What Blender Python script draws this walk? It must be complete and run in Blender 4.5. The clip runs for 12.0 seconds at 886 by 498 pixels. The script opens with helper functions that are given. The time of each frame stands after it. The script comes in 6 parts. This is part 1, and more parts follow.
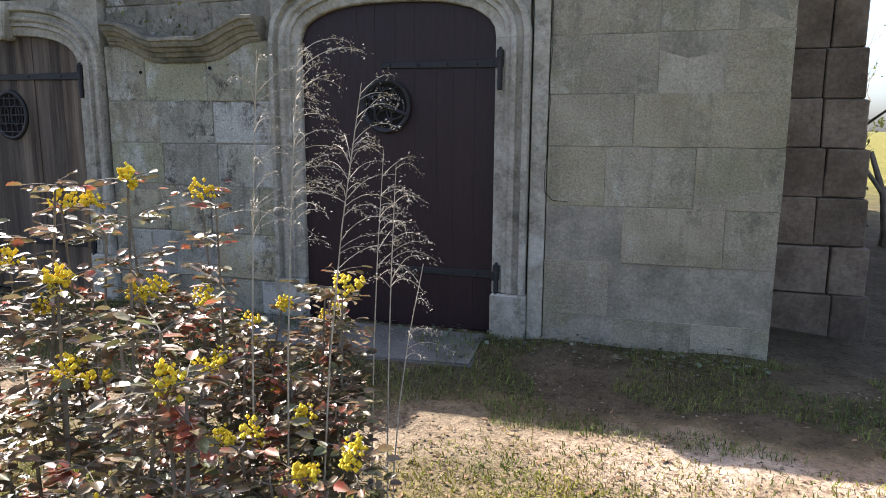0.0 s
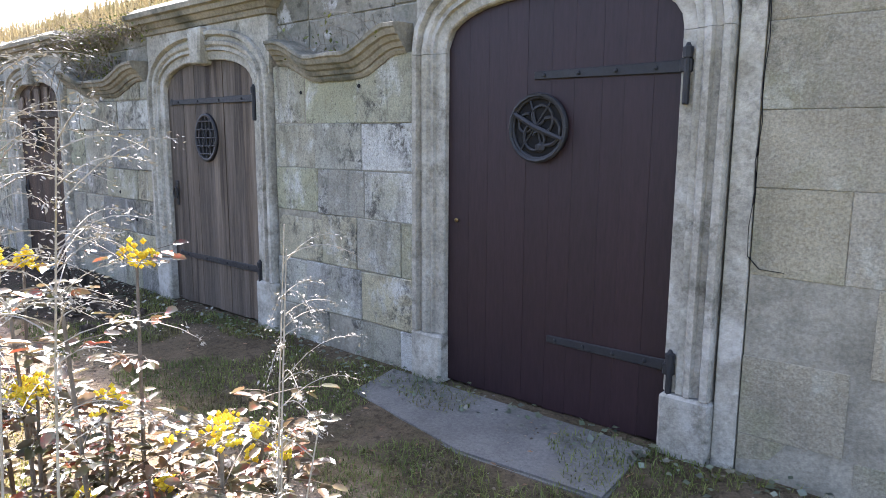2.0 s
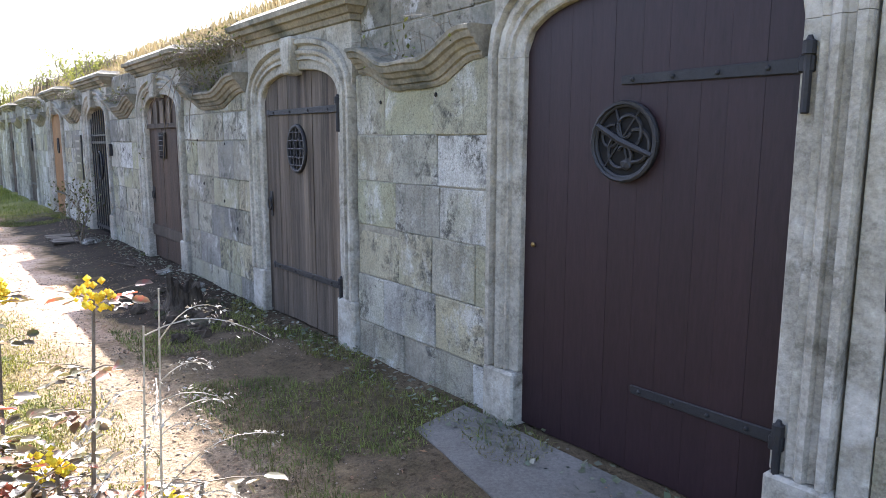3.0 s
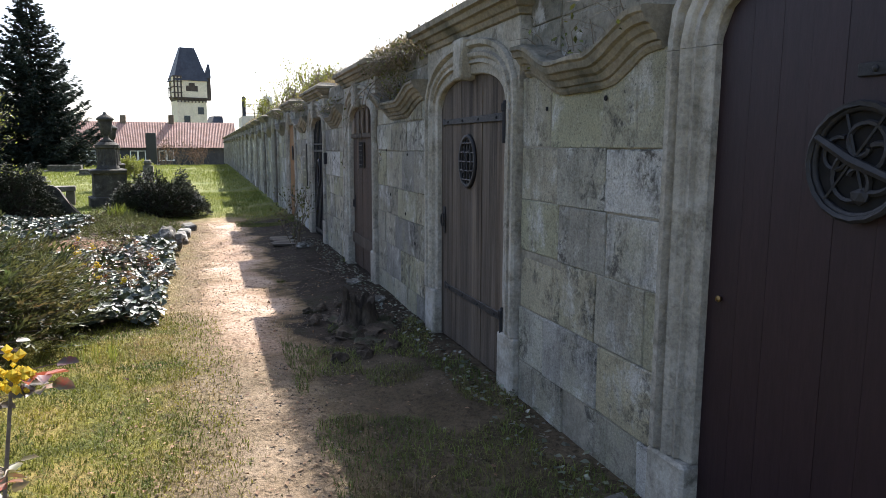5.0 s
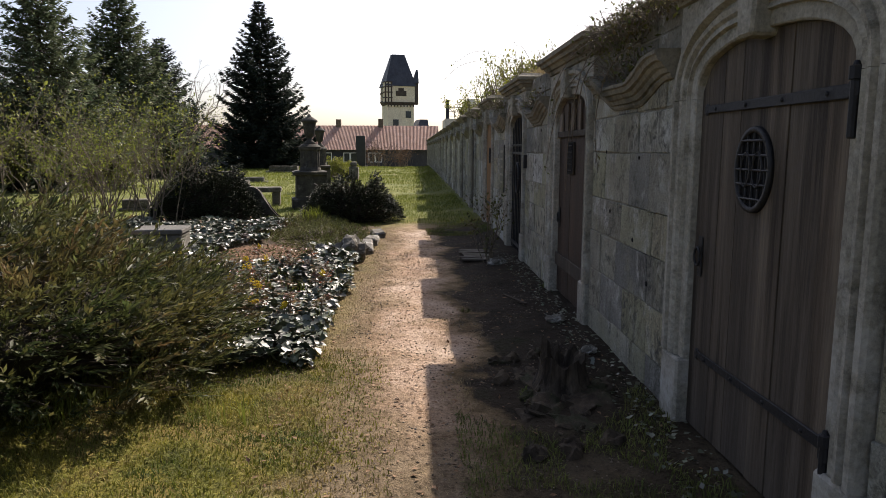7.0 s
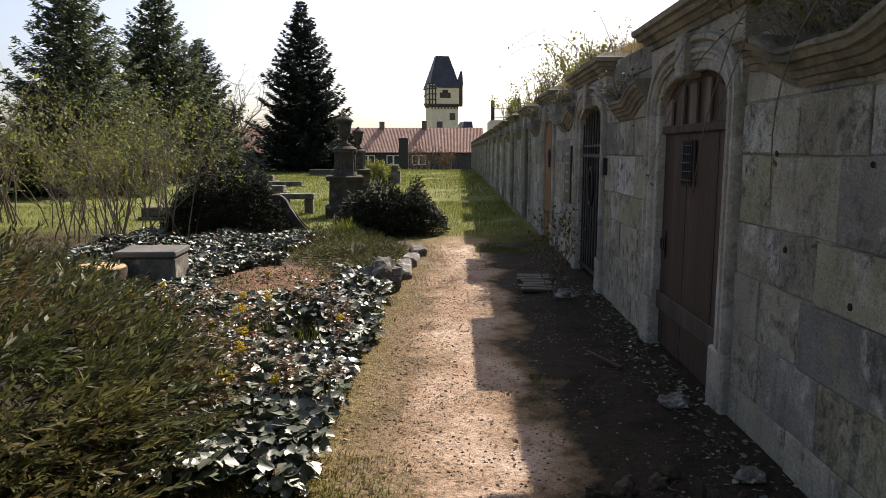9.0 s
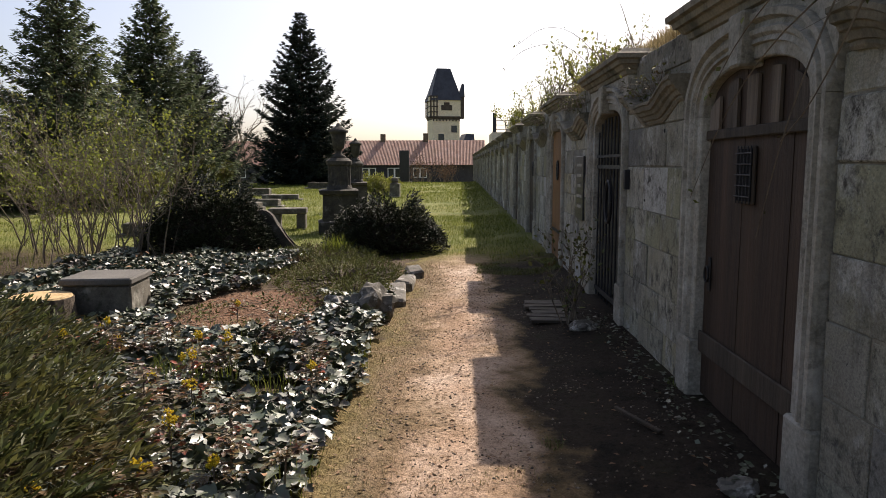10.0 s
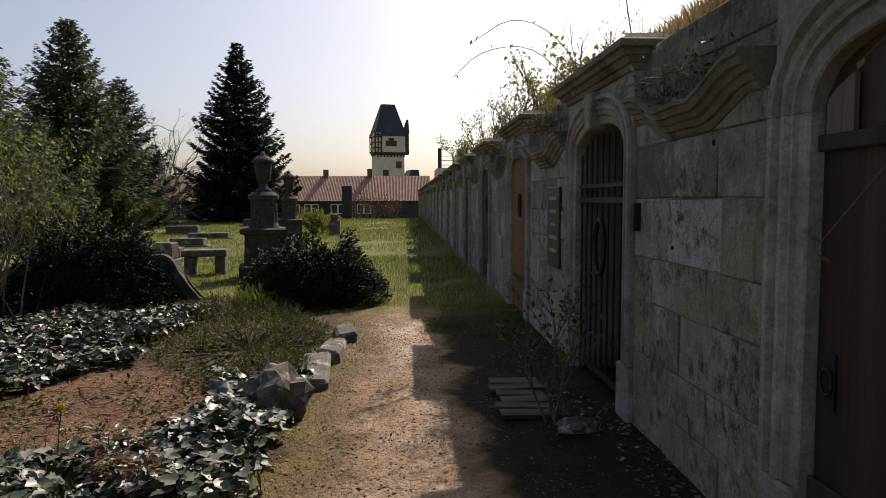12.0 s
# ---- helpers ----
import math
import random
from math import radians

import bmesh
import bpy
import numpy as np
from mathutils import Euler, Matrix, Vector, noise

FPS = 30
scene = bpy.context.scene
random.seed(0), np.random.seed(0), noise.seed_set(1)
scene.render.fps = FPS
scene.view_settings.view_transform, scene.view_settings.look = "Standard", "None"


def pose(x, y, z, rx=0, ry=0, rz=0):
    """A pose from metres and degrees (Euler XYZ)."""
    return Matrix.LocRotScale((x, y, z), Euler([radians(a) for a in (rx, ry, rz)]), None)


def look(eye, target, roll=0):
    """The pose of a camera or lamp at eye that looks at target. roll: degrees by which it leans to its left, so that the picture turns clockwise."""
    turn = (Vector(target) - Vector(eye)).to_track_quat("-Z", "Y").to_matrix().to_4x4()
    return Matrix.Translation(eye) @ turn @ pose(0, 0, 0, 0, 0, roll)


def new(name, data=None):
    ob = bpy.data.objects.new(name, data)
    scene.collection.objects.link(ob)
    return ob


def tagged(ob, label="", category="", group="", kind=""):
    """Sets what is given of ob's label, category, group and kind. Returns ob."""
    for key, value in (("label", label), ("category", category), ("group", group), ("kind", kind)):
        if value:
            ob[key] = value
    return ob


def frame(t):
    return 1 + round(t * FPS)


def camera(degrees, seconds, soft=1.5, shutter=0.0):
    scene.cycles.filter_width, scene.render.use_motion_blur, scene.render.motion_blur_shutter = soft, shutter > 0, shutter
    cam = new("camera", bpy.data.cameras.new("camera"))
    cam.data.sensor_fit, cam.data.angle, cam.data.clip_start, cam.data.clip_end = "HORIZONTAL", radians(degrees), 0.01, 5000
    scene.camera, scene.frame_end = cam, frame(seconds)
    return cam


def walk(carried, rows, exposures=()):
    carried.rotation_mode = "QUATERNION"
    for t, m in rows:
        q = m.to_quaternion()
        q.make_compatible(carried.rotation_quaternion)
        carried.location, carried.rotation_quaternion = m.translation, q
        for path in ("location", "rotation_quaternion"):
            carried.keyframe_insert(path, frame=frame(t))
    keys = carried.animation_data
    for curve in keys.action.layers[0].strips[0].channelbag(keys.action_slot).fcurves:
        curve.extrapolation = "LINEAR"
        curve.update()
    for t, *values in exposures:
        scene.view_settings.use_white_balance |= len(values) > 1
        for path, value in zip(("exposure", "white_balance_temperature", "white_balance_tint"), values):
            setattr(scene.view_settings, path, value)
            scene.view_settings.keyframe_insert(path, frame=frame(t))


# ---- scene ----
cam = camera(65.4, 12.0, 0.85)
METRES, EYE, TILT, LEAN, TURN = 9.6, 1.5, 0.0, 0.0, 16.7
ROWS = [
    (0.0, 0.0, 0.0, 0.0, 0.06, -9.9, -0.36),
    (0.5, 0.0191, 0.0332, -0.0004, 6.21, -9.66, -0.43),
    (1.0, 0.0357, 0.0688, 0.0061, 13.08, -9.47, -0.35),
    (1.5, 0.0562, 0.1002, 0.009, 18.24, -9.44, -0.2),
    (2.0, 0.0693, 0.1294, 0.01, 24.41, -9.17, -0.29),
    (2.5, 0.0742, 0.1604, 0.0124, 30.05, -8.96, -0.24),
    (4.5, 0.0795, 0.2446, 0.0195, 50.55, -8.48, -0.16),
    (5.0, 0.0592, 0.2694, 0.0196, 54.6, -8.38, -0.16),
    (5.5, 0.0328, 0.2953, 0.0212, 60.53, -8.32, -0.21),
    (6.0, -0.0095, 0.3118, 0.019, 66.01, -8.26, -0.3),
    (6.5, -0.0529, 0.3271, 0.0181, 68.97, -8.24, -0.18),
    (7.0, -0.1015, 0.3465, 0.0183, 70.9, -8.24, -0.16),
    (9.0, -0.3012, 0.4009, 0.0178, 74.49, -8.05, 0.04),
    (9.5, -0.3504, 0.4174, 0.0165, 74.58, -7.81, 0.11),
    (10.0, -0.4007, 0.4336, 0.0162, 74.64, -7.02, 0.16),
    (10.5, -0.4486, 0.4491, 0.0165, 74.15, -5.89, 0.22),
    (11.0, -0.4978, 0.4701, 0.0158, 73.43, -5.12, 0.24),
    (11.5, -0.5489, 0.4835, 0.0151, 72.34, -4.67, 0.16),
    (12.0, -0.5988, 0.4974, 0.013, 70.12, -4.06, 0.21),
]
walk(cam, [(t, pose(0, 0, EYE, TILT, LEAN, TURN) @ pose(METRES * x, METRES * y, METRES * z, 90 + pitch, roll, yaw)) for t, x, y, z, yaw, pitch, roll in ROWS],
     [(0.0, 1.85, 6150, 13), (0.5, 2.3, 6100, 13), (1.0, 2.6, 6050, 14), (2.5, 2.8, 5950, 16), (4.5, 1.85, 6000, 12), (5.5, 1.25, 6350, 13), (6.5, 0.72, 6650, 14), (7.0, 0.6, 6750, 15), (9.0, 0.7, 6850, 15), (10.0, 0.58, 6950, 16), (11.0, 0.25, 6950, 16), (12.0, 0.02, 6900, 16)])

# world and sun
SUN = Vector((-2.81, 1.29, 2.575)).normalized()
world = bpy.data.worlds.new("world")
scene.world = world
world.use_nodes = True
wn = world.node_tree.nodes
sky = wn.new("ShaderNodeTexSky")
sky.sky_type, sky.sun_disc = "NISHITA", False
sky.sun_elevation = math.asin(SUN.z)
sky.sun_rotation = math.atan2(SUN.x, SUN.y)
sky.air_density, sky.dust_density = 1.0, 6.0
sky.ozone_density, sky.altitude = 3.0, 900
wn["Background"].inputs["Strength"].default_value = 0.118
haze = wn.new("ShaderNodeHueSaturation")
haze.inputs["Saturation"].default_value, haze.inputs["Value"].default_value = 0.8, 1.0
world.node_tree.links.new(sky.outputs["Color"], haze.inputs["Color"])
world.node_tree.links.new(haze.outputs["Color"], wn["Background"].inputs["Color"])
sun_data = bpy.data.lights.new("sun", "SUN")
sun_data.energy, sun_data.angle, sun_data.color = 5.0, radians(0.53), (1.0, 0.94, 0.85)
sun = new("sun", sun_data)
sun.matrix_world = look((0, 0, 0), tuple(-SUN))
scene.view_settings.exposure = 0.0


# ---- materials ----
def ramp_of(nt, fac, stops):
    r = nt.nodes.new("ShaderNodeValToRGB")
    nt.links.new(fac, r.inputs["Fac"])
    els = r.color_ramp.elements
    while len(els) < len(stops):
        els.new(0.5)
    for e, (p, c) in zip(els, stops):
        e.position, e.color = p, (*c, 1)
    return r.outputs["Color"]


def material(name, a, b, scale=4.0, rough=0.85, fine=40.0, bump=0.3, vary=0.0, stain=None, stain_scale=1.5,
             stain_at=(0.5, 0.65), metal=0.0, stretch=(1, 1, 1), gloss=0.3, island=False, through_light=0.0, stain2=None, stain2_at=(0.56, 0.66), tones=None, speck=0.0):
    """Two colours mixed by noise, darkened and lightened by fine grain, with stains of a third colour, relief, and a shade of its own for each object or island."""
    m = bpy.data.materials.new(name)
    m.use_nodes = True
    nt = m.node_tree
    n, l = nt.nodes, nt.links
    bsdf = n["Principled BSDF"]
    geo = n.new("ShaderNodeNewGeometry")
    mp = n.new("ShaderNodeMapping")
    mp.inputs["Scale"].default_value = stretch
    l.new(geo.outputs["Position"], mp.inputs["Vector"])

    def nz(s, detail=6.0, rough_=0.6):
        t = n.new("ShaderNodeTexNoise")
        t.inputs["Scale"].default_value, t.inputs["Detail"].default_value, t.inputs["Roughness"].default_value = s, detail, rough_
        l.new(mp.outputs["Vector"], t.inputs["Vector"])
        return t.outputs["Fac"]

    def mix(kind, fac, c1, c2):
        x = n.new("ShaderNodeMix")
        x.data_type, x.blend_type = "RGBA", kind
        for key, v in ((0, fac), (6, c1), (7, c2)):
            if isinstance(v, (int, float)):
                x.inputs[key].default_value = v
            elif isinstance(v, tuple):
                x.inputs[key].default_value = (*v, 1)
            else:
                l.new(v, x.inputs[key])
        return x.outputs[2]

    col = ramp_of(nt, nz(scale), [(0.34, a), (0.66, b)])
    grain = ramp_of(nt, nz(fine, 4.0, 0.7), [(0.3, (0.62, 0.62, 0.62)), (0.7, (1.25, 1.25, 1.25))])
    col = mix("MULTIPLY", 0.8, col, grain)
    if stain:
        mask = ramp_of(nt, nz(stain_scale, 8.0, 0.68), [(stain_at[0], (0, 0, 0)), (stain_at[1], (1, 1, 1))])
        col = mix("MIX", mask, col, stain)
    if speck:
        sp = ramp_of(nt, nz(fine * 0.42, 7.0, 0.75), [(0.36, (0.4, 0.4, 0.4)), (0.47, (0.95, 0.95, 0.95)), (0.53, (1, 1, 1)), (0.64, (1.4, 1.4, 1.4))])
        col = mix("MULTIPLY", speck, col, sp)
    if stain2:
        mask = ramp_of(nt, nz(stain_scale * 2.3, 9.0, 0.72), [(stain2_at[0], (0, 0, 0)), (stain2_at[1], (1, 1, 1))])
        col = mix("MIX", mask, col, stain2)
    if tones:
        tone = ramp_of(nt, n.new("ShaderNodeObjectInfo").outputs["Random"], [((k + 0.5) / len(tones), c) for k, c in enumerate(tones)])
        col = mix("MULTIPLY", 1.0, col, tone)
    elif vary:
        if island:
            rnd = geo.outputs["Random Per Island"]
        else:
            rnd = n.new("ShaderNodeObjectInfo").outputs["Random"]
        sh = ramp_of(nt, rnd, [(0.0, (1 - vary,) * 3), (0.5, (1.0, 1.0 - 0.12 * vary, 1 - 0.3 * vary)), (1.0, (1 + vary,) * 3)])
        col = mix("MULTIPLY", 1.0, col, sh)
    l.new(col, bsdf.inputs["Base Color"])
    bsdf.inputs["Roughness"].default_value, bsdf.inputs["Metallic"].default_value = rough, metal
    bsdf.inputs["Specular IOR Level"].default_value = gloss
    if bump:
        b1 = n.new("ShaderNodeBump")
        b1.inputs["Strength"].default_value, b1.inputs["Distance"].default_value = bump, 0.02
        l.new(nz(fine * 0.6, 8.0, 0.7), b1.inputs["Height"])
        l.new(b1.outputs["Normal"], bsdf.inputs["Normal"])
    if through_light:
        tr = n.new("ShaderNodeBsdfTranslucent")
        l.new(col, tr.inputs["Color"])
        mx = n.new("ShaderNodeMixShader")
        mx.inputs[0].default_value = through_light
        l.new(bsdf.outputs[0], mx.inputs[1])
        l.new(tr.outputs[0], mx.inputs[2])
        l.new(mx.outputs[0], n["Material Output"].inputs["Surface"])
    return m


def stone_material(name, tones, wash=(0.5, 0.485, 0.44), wash_at=(0.53, 0.66), soot=(0.085, 0.08, 0.068), moss=(0.29, 0.275, 0.185), pit=0.25, relief=0.8, crust_at=0.46, hole=0.85):
    """Old sandstone: a tone for each block, soft bedding clouds, pale limewash, clustered black crust, streaks running down and small pits."""
    m = bpy.data.materials.new(name)
    m.use_nodes = True
    nt = m.node_tree
    n, l = nt.nodes, nt.links
    bsdf = n["Principled BSDF"]
    geo, info = n.new("ShaderNodeNewGeometry"), n.new("ShaderNodeObjectInfo")
    # each block has its own piece of the pattern
    shift = n.new("ShaderNodeVectorMath")
    shift.operation = "MULTIPLY_ADD"
    mul = n.new("ShaderNodeCombineXYZ")
    for k in range(3):
        l.new(info.outputs["Random"], mul.inputs[k])
    l.new(mul.outputs[0], shift.inputs[0])
    shift.inputs[1].default_value = (1.7, 0.0, 1.3)
    l.new(geo.outputs["Position"], shift.inputs[2])
    own = shift.outputs[0]

    def nz(s_, detail=6.0, rough=0.6, vec=None, stretch=(1, 1, 1), distort=0.0):
        mp = n.new("ShaderNodeMapping")
        mp.inputs["Scale"].default_value = stretch
        l.new(vec or own, mp.inputs["Vector"])
        t = n.new("ShaderNodeTexNoise")
        for key, v in (("Scale", s_), ("Detail", detail), ("Roughness", rough), ("Distortion", distort)):
            t.inputs[key].default_value = v
        l.new(mp.outputs[0], t.inputs["Vector"])
        return t.outputs["Fac"]

    def mask(fac, lo, hi):
        return ramp_of(nt, fac, [(lo, (0, 0, 0)), (hi, (1, 1, 1))])

    def mix(kind, fac, c1, c2):
        x = n.new("ShaderNodeMix")
        x.data_type, x.blend_type = "RGBA", kind
        for key, v in ((0, fac), (6, c1), (7, c2)):
            if isinstance(v, (int, float)):
                x.inputs[key].default_value = v
            elif isinstance(v, tuple):
                x.inputs[key].default_value = (*v, 1)
            else:
                l.new(v, x.inputs[key])
        return x.outputs[2]

    tone = ramp_of(nt, info.outputs["Random"], [((k + 0.5) / len(tones), c) for k, c in enumerate(tones)])
    cloud = ramp_of(nt, nz(3.0, 6, 0.6), [(0.3, (0.8, 0.79, 0.77)), (0.7, (1.18, 1.18, 1.16))])
    col = mix("MULTIPLY", 1.0, tone, cloud)
    col = mix("MIX", mix("MULTIPLY", 1.0, mask(nz(2.2, 7, 0.65), 0.5, 0.62), (0.55, 0.55, 0.55)), col, moss)
    col = mix("MIX", mix("MULTIPLY", 1.0, mask(nz(4.0, 9, 0.7, None, (1, 1, 0.75), 0.4), *wash_at), (0.85, 0.85, 0.85)), col, wash)
    streak = mask(nz(7.0, 6, 0.65, None, (1.6, 1.6, 0.16)), 0.54, 0.7)
    col = mix("MIX", mix("MULTIPLY", 1.0, streak, (0.5, 0.5, 0.5)), col, soot)
    crust = mix("MULTIPLY", 1.0, mask(nz(15.0, 10, 0.78, None, (1, 1, 0.8), 0.5), 0.46, 0.6), mask(nz(2.4, 6, 0.65), crust_at, crust_at + 0.14))
    col = mix("MIX", crust, col, soot)
    grain = ramp_of(nt, nz(85, 4, 0.7), [(0.3, (0.6, 0.6, 0.6)), (0.7, (1.32, 1.32, 1.32))])
    col = mix("MULTIPLY", 0.85, col, grain)
    holes = mix("MULTIPLY", 1.0, mask(nz(42, 7, 0.75), 0.585, 0.63), mask(nz(1.9, 4, 0.6), 0.42, 0.58))
    col = mix("MIX", mix("MULTIPLY", 1.0, holes, (hole, hole, hole)), col, soot)
    l.new(col, bsdf.inputs["Base Color"])
    bsdf.inputs["Roughness"].default_value, bsdf.inputs["Specular IOR Level"].default_value = 0.92, 0.2
    pits = mix("MULTIPLY", 1.0, mask(nz(55, 5, 0.7), 0.56, 0.66), (pit, pit, pit))
    h = mix("SUBTRACT", 1.0, mix("ADD", 1.0, nz(36, 8, 0.7), mix("MULTIPLY", 1.0, nz(6, 5, 0.6), (1.6, 1.6, 1.6))), pits)
    bp = n.new("ShaderNodeBump")
    bp.inputs["Strength"].default_value, bp.inputs["Distance"].default_value = relief, 0.02
    l.new(h, bp.inputs["Height"])
    l.new(bp.outputs["Normal"], bsdf.inputs["Normal"])
    return m


ASHLAR = stone_material("ashlar", [(0.19, 0.185, 0.17), (0.35, 0.325, 0.25), (0.43, 0.42, 0.39), (0.28, 0.265, 0.175), (0.32, 0.31, 0.285), (0.37, 0.33, 0.22), (0.235, 0.226, 0.2), (0.49, 0.48, 0.45), (0.31, 0.3, 0.2)])
ASHLAR_FAR = material("far_ashlar", (0.235, 0.215, 0.165), (0.33, 0.305, 0.24), 3.0, 0.92, 38, 0.5, 0.2, (0.5, 0.49, 0.46), 2.2, (0.53, 0.60), island=True)
LICHEN = stone_material("lichened_ashlar", [(0.29, 0.258, 0.196), (0.32, 0.282, 0.21), (0.27, 0.243, 0.186), (0.325, 0.295, 0.235), (0.295, 0.262, 0.19)], (0.42, 0.40, 0.33), (0.57, 0.72), (0.14, 0.132, 0.1), (0.2, 0.195, 0.115), 0.12, 0.8, 0.54, 0.3)
BROWNSTONE = material("brown_stone", (0.10, 0.075, 0.055), (0.19, 0.15, 0.115), 4.0, 0.95, 34, 0.6, 0.3)
TRIM = material("trim_stone", (0.26, 0.24, 0.195), (0.37, 0.345, 0.29), 4.0, 0.9, 45, 0.45, 0.1, (0.42, 0.40, 0.36), 2.0, (0.52, 0.66), stain2=(0.12, 0.11, 0.085), stain2_at=(0.55, 0.68), speck=0.4)
CAP = material("cornice_stone", (0.17, 0.15, 0.11), (0.26, 0.23, 0.175), 4.0, 0.92, 40, 0.55, 0.1, (0.08, 0.078, 0.058), 2.2, (0.5, 0.62))
RUBBLE = material("rubble", (0.14, 0.135, 0.105), (0.24, 0.215, 0.175), 5.0, 0.95, 30, 0.8, 0.2, (0.42, 0.41, 0.39), 3, (0.56, 0.64), stain2=(0.07, 0.065, 0.05), stain2_at=(0.54, 0.62))
MORTAR = material("mortar", (0.17, 0.155, 0.12), (0.29, 0.265, 0.21), 6.0, 0.95, 50, 0.5)
MAROON = material("maroon_paint", (0.0165, 0.0085, 0.0105), (0.025, 0.012, 0.0145), 1.5, 0.5, 60, 0.12, 0.06, stretch=(1, 1, 0.15))
GREYWOOD = material("weathered_wood", (0.08, 0.061, 0.046), (0.18, 0.145, 0.112), 6, 0.8, 50, 0.5, 0.35, (0.045, 0.033, 0.024), 5, (0.5, 0.62), stretch=(1.6, 1, 0.07))
BROWNWOOD = material("brown_wood", (0.034, 0.022, 0.0155), (0.07, 0.044, 0.029), 6, 0.75, 50, 0.35, 0.2, (0.05, 0.034, 0.022), 4, (0.52, 0.66), stretch=(1.6, 1, 0.07))
DARKWOOD = material("dark_wood", (0.035, 0.027, 0.02), (0.075, 0.058, 0.042), 6, 0.8, 50, 0.35, 0.2, stretch=(1.6, 1, 0.07))
OCHREWOOD = material("ochre_wood", (0.17, 0.085, 0.032), (0.25, 0.13, 0.05), 6, 0.75, 50, 0.3, 0.1, stretch=(1.6, 1, 0.07))
IRON = material("wrought_iron", (0.009, 0.009, 0.011), (0.018, 0.017, 0.018), 12, 0.6, 70, 0.3, gloss=0.4)
BRASS = material("old_brass", (0.2, 0.13, 0.05), (0.3, 0.2, 0.08), 20, 0.4, 80, 0.1, metal=0.9)
# near-black that stands in for shade inside holes, cracks and grilled openings
BLACK = material("void_shade", (0.006, 0.006, 0.007), (0.012, 0.011, 0.011), 5, 0.95, 30, 0.0)
BOULDER = material("boulder", (0.08, 0.075, 0.062), (0.19, 0.175, 0.15), 7, 0.92, 30, 0.9, 0.15, (0.42, 0.41, 0.38), 6, (0.56, 0.64))
GRAVE = material("grave_stone", (0.075, 0.068, 0.055), (0.15, 0.138, 0.112), 4, 0.9, 30, 0.6, 0.2, (0.3, 0.29, 0.25), 3, (0.54, 0.66), stain2=(0.045, 0.05, 0.03), stain2_at=(0.54, 0.66))
GRANITE = material("dark_granite", (0.03, 0.03, 0.03), (0.06, 0.058, 0.055), 20, 0.4, 90, 0.1)
CONCRETE = material("concrete", (0.095, 0.09, 0.08), (0.15, 0.142, 0.128), 3, 0.9, 60, 0.3, stain=(0.13, 0.12, 0.1), stain_scale=4, stain_at=(0.55, 0.7))
BOARD = material("grey_board", (0.06, 0.05, 0.04), (0.13, 0.115, 0.095), 6, 0.85, 50, 0.5, 0.35, (0.05, 0.04, 0.03), 5, (0.52, 0.62), stretch=(1.6, 0.2, 1))
CUTWOOD = material("cut_wood", (0.42, 0.28, 0.13), (0.58, 0.42, 0.22), 8, 0.8, 60, 0.3)
BARK = material("bark", (0.055, 0.042, 0.032), (0.12, 0.095, 0.07), 8, 0.95, 40, 0.9, stretch=(1, 1, 0.3))
TWIG = material("twig", (0.11, 0.088, 0.066), (0.22, 0.18, 0.135), 8, 0.9, 60, 0.2)
STRAW = material("dry_stalk", (0.26, 0.22, 0.17), (0.42, 0.37, 0.30), 30, 0.75, 90, 0.1)
SPRUCE = material("spruce_needles", (0.02, 0.03, 0.024), (0.048, 0.062, 0.05), 1.2, 0.95, 8, 0.0, 0.4, gloss=0.08, island=True, through_light=0.22)
# lighter copy of the spruce needles, with sunlight put into the colour
SPRUCELIT = material("sunlit_spruce_needles", (0.065, 0.095, 0.05), (0.16, 0.19, 0.105), 1.2, 0.7, 8, 0.0, 0.4, gloss=0.15, island=True, through_light=0.25)
JUNIPER = material("juniper_sprays", (0.045, 0.066, 0.022), (0.125, 0.118, 0.040), 1.6, 0.55, 20, 0.0, 0.55, (0.125, 0.085, 0.04), 1.4, (0.52, 0.64), island=True, through_light=0.35)
YEW = material("yew_leaves", (0.015, 0.024, 0.012), (0.05, 0.058, 0.025), 2.0, 0.6, 20, 0.0, 0.5, island=True)
IVY = material("ivy_leaves", (0.036, 0.054, 0.026), (0.085, 0.105, 0.052), 5.0, 0.5, 25, 0.0, 0.5, (0.075, 0.04, 0.028), 3, (0.55, 0.66), gloss=1.0, island=True)
MAHONIA = material("mahonia_leaves", (0.09, 0.105, 0.04), (0.19, 0.115, 0.075), 9.0, 0.38, 25, 0.0, 0.6, (0.26, 0.065, 0.035), 7, (0.54, 0.62), gloss=0.5, island=True, through_light=0.3)
FLOWER = material("yellow_flowers", (0.70, 0.50, 0.02), (0.80, 0.66, 0.05), 20, 0.6, 60, 0.0, 0.2, island=True, through_light=0.25)
SPRING = material("spring_leaves", (0.10, 0.13, 0.022), (0.22, 0.24, 0.05), 3, 0.5, 20, 0.0, 0.4, island=True, through_light=0.5)
SPRINGBRIGHT = material("bright_leaves", (0.17, 0.20, 0.03), (0.30, 0.30, 0.06), 3, 0.6, 20, 0.0, 0.3, island=True, through_light=0.3)
TWIGLEAF = material("buds", (0.09, 0.075, 0.05), (0.15, 0.12, 0.08), 3, 0.8, 20, 0.0, 0.3, island=True)
HEDGE = material("hedge_leaves", (0.08, 0.10, 0.02), (0.18, 0.18, 0.045), 3, 0.55, 20, 0.0, 0.45, island=True, through_light=0.4)
HEATH = material("heath_leaves", (0.06, 0.08, 0.02), (0.15, 0.15, 0.04), 3.5, 0.75, 20, 0.0, 0.4, (0.10, 0.065, 0.035), 2, (0.55, 0.66), island=True, through_light=0.15)
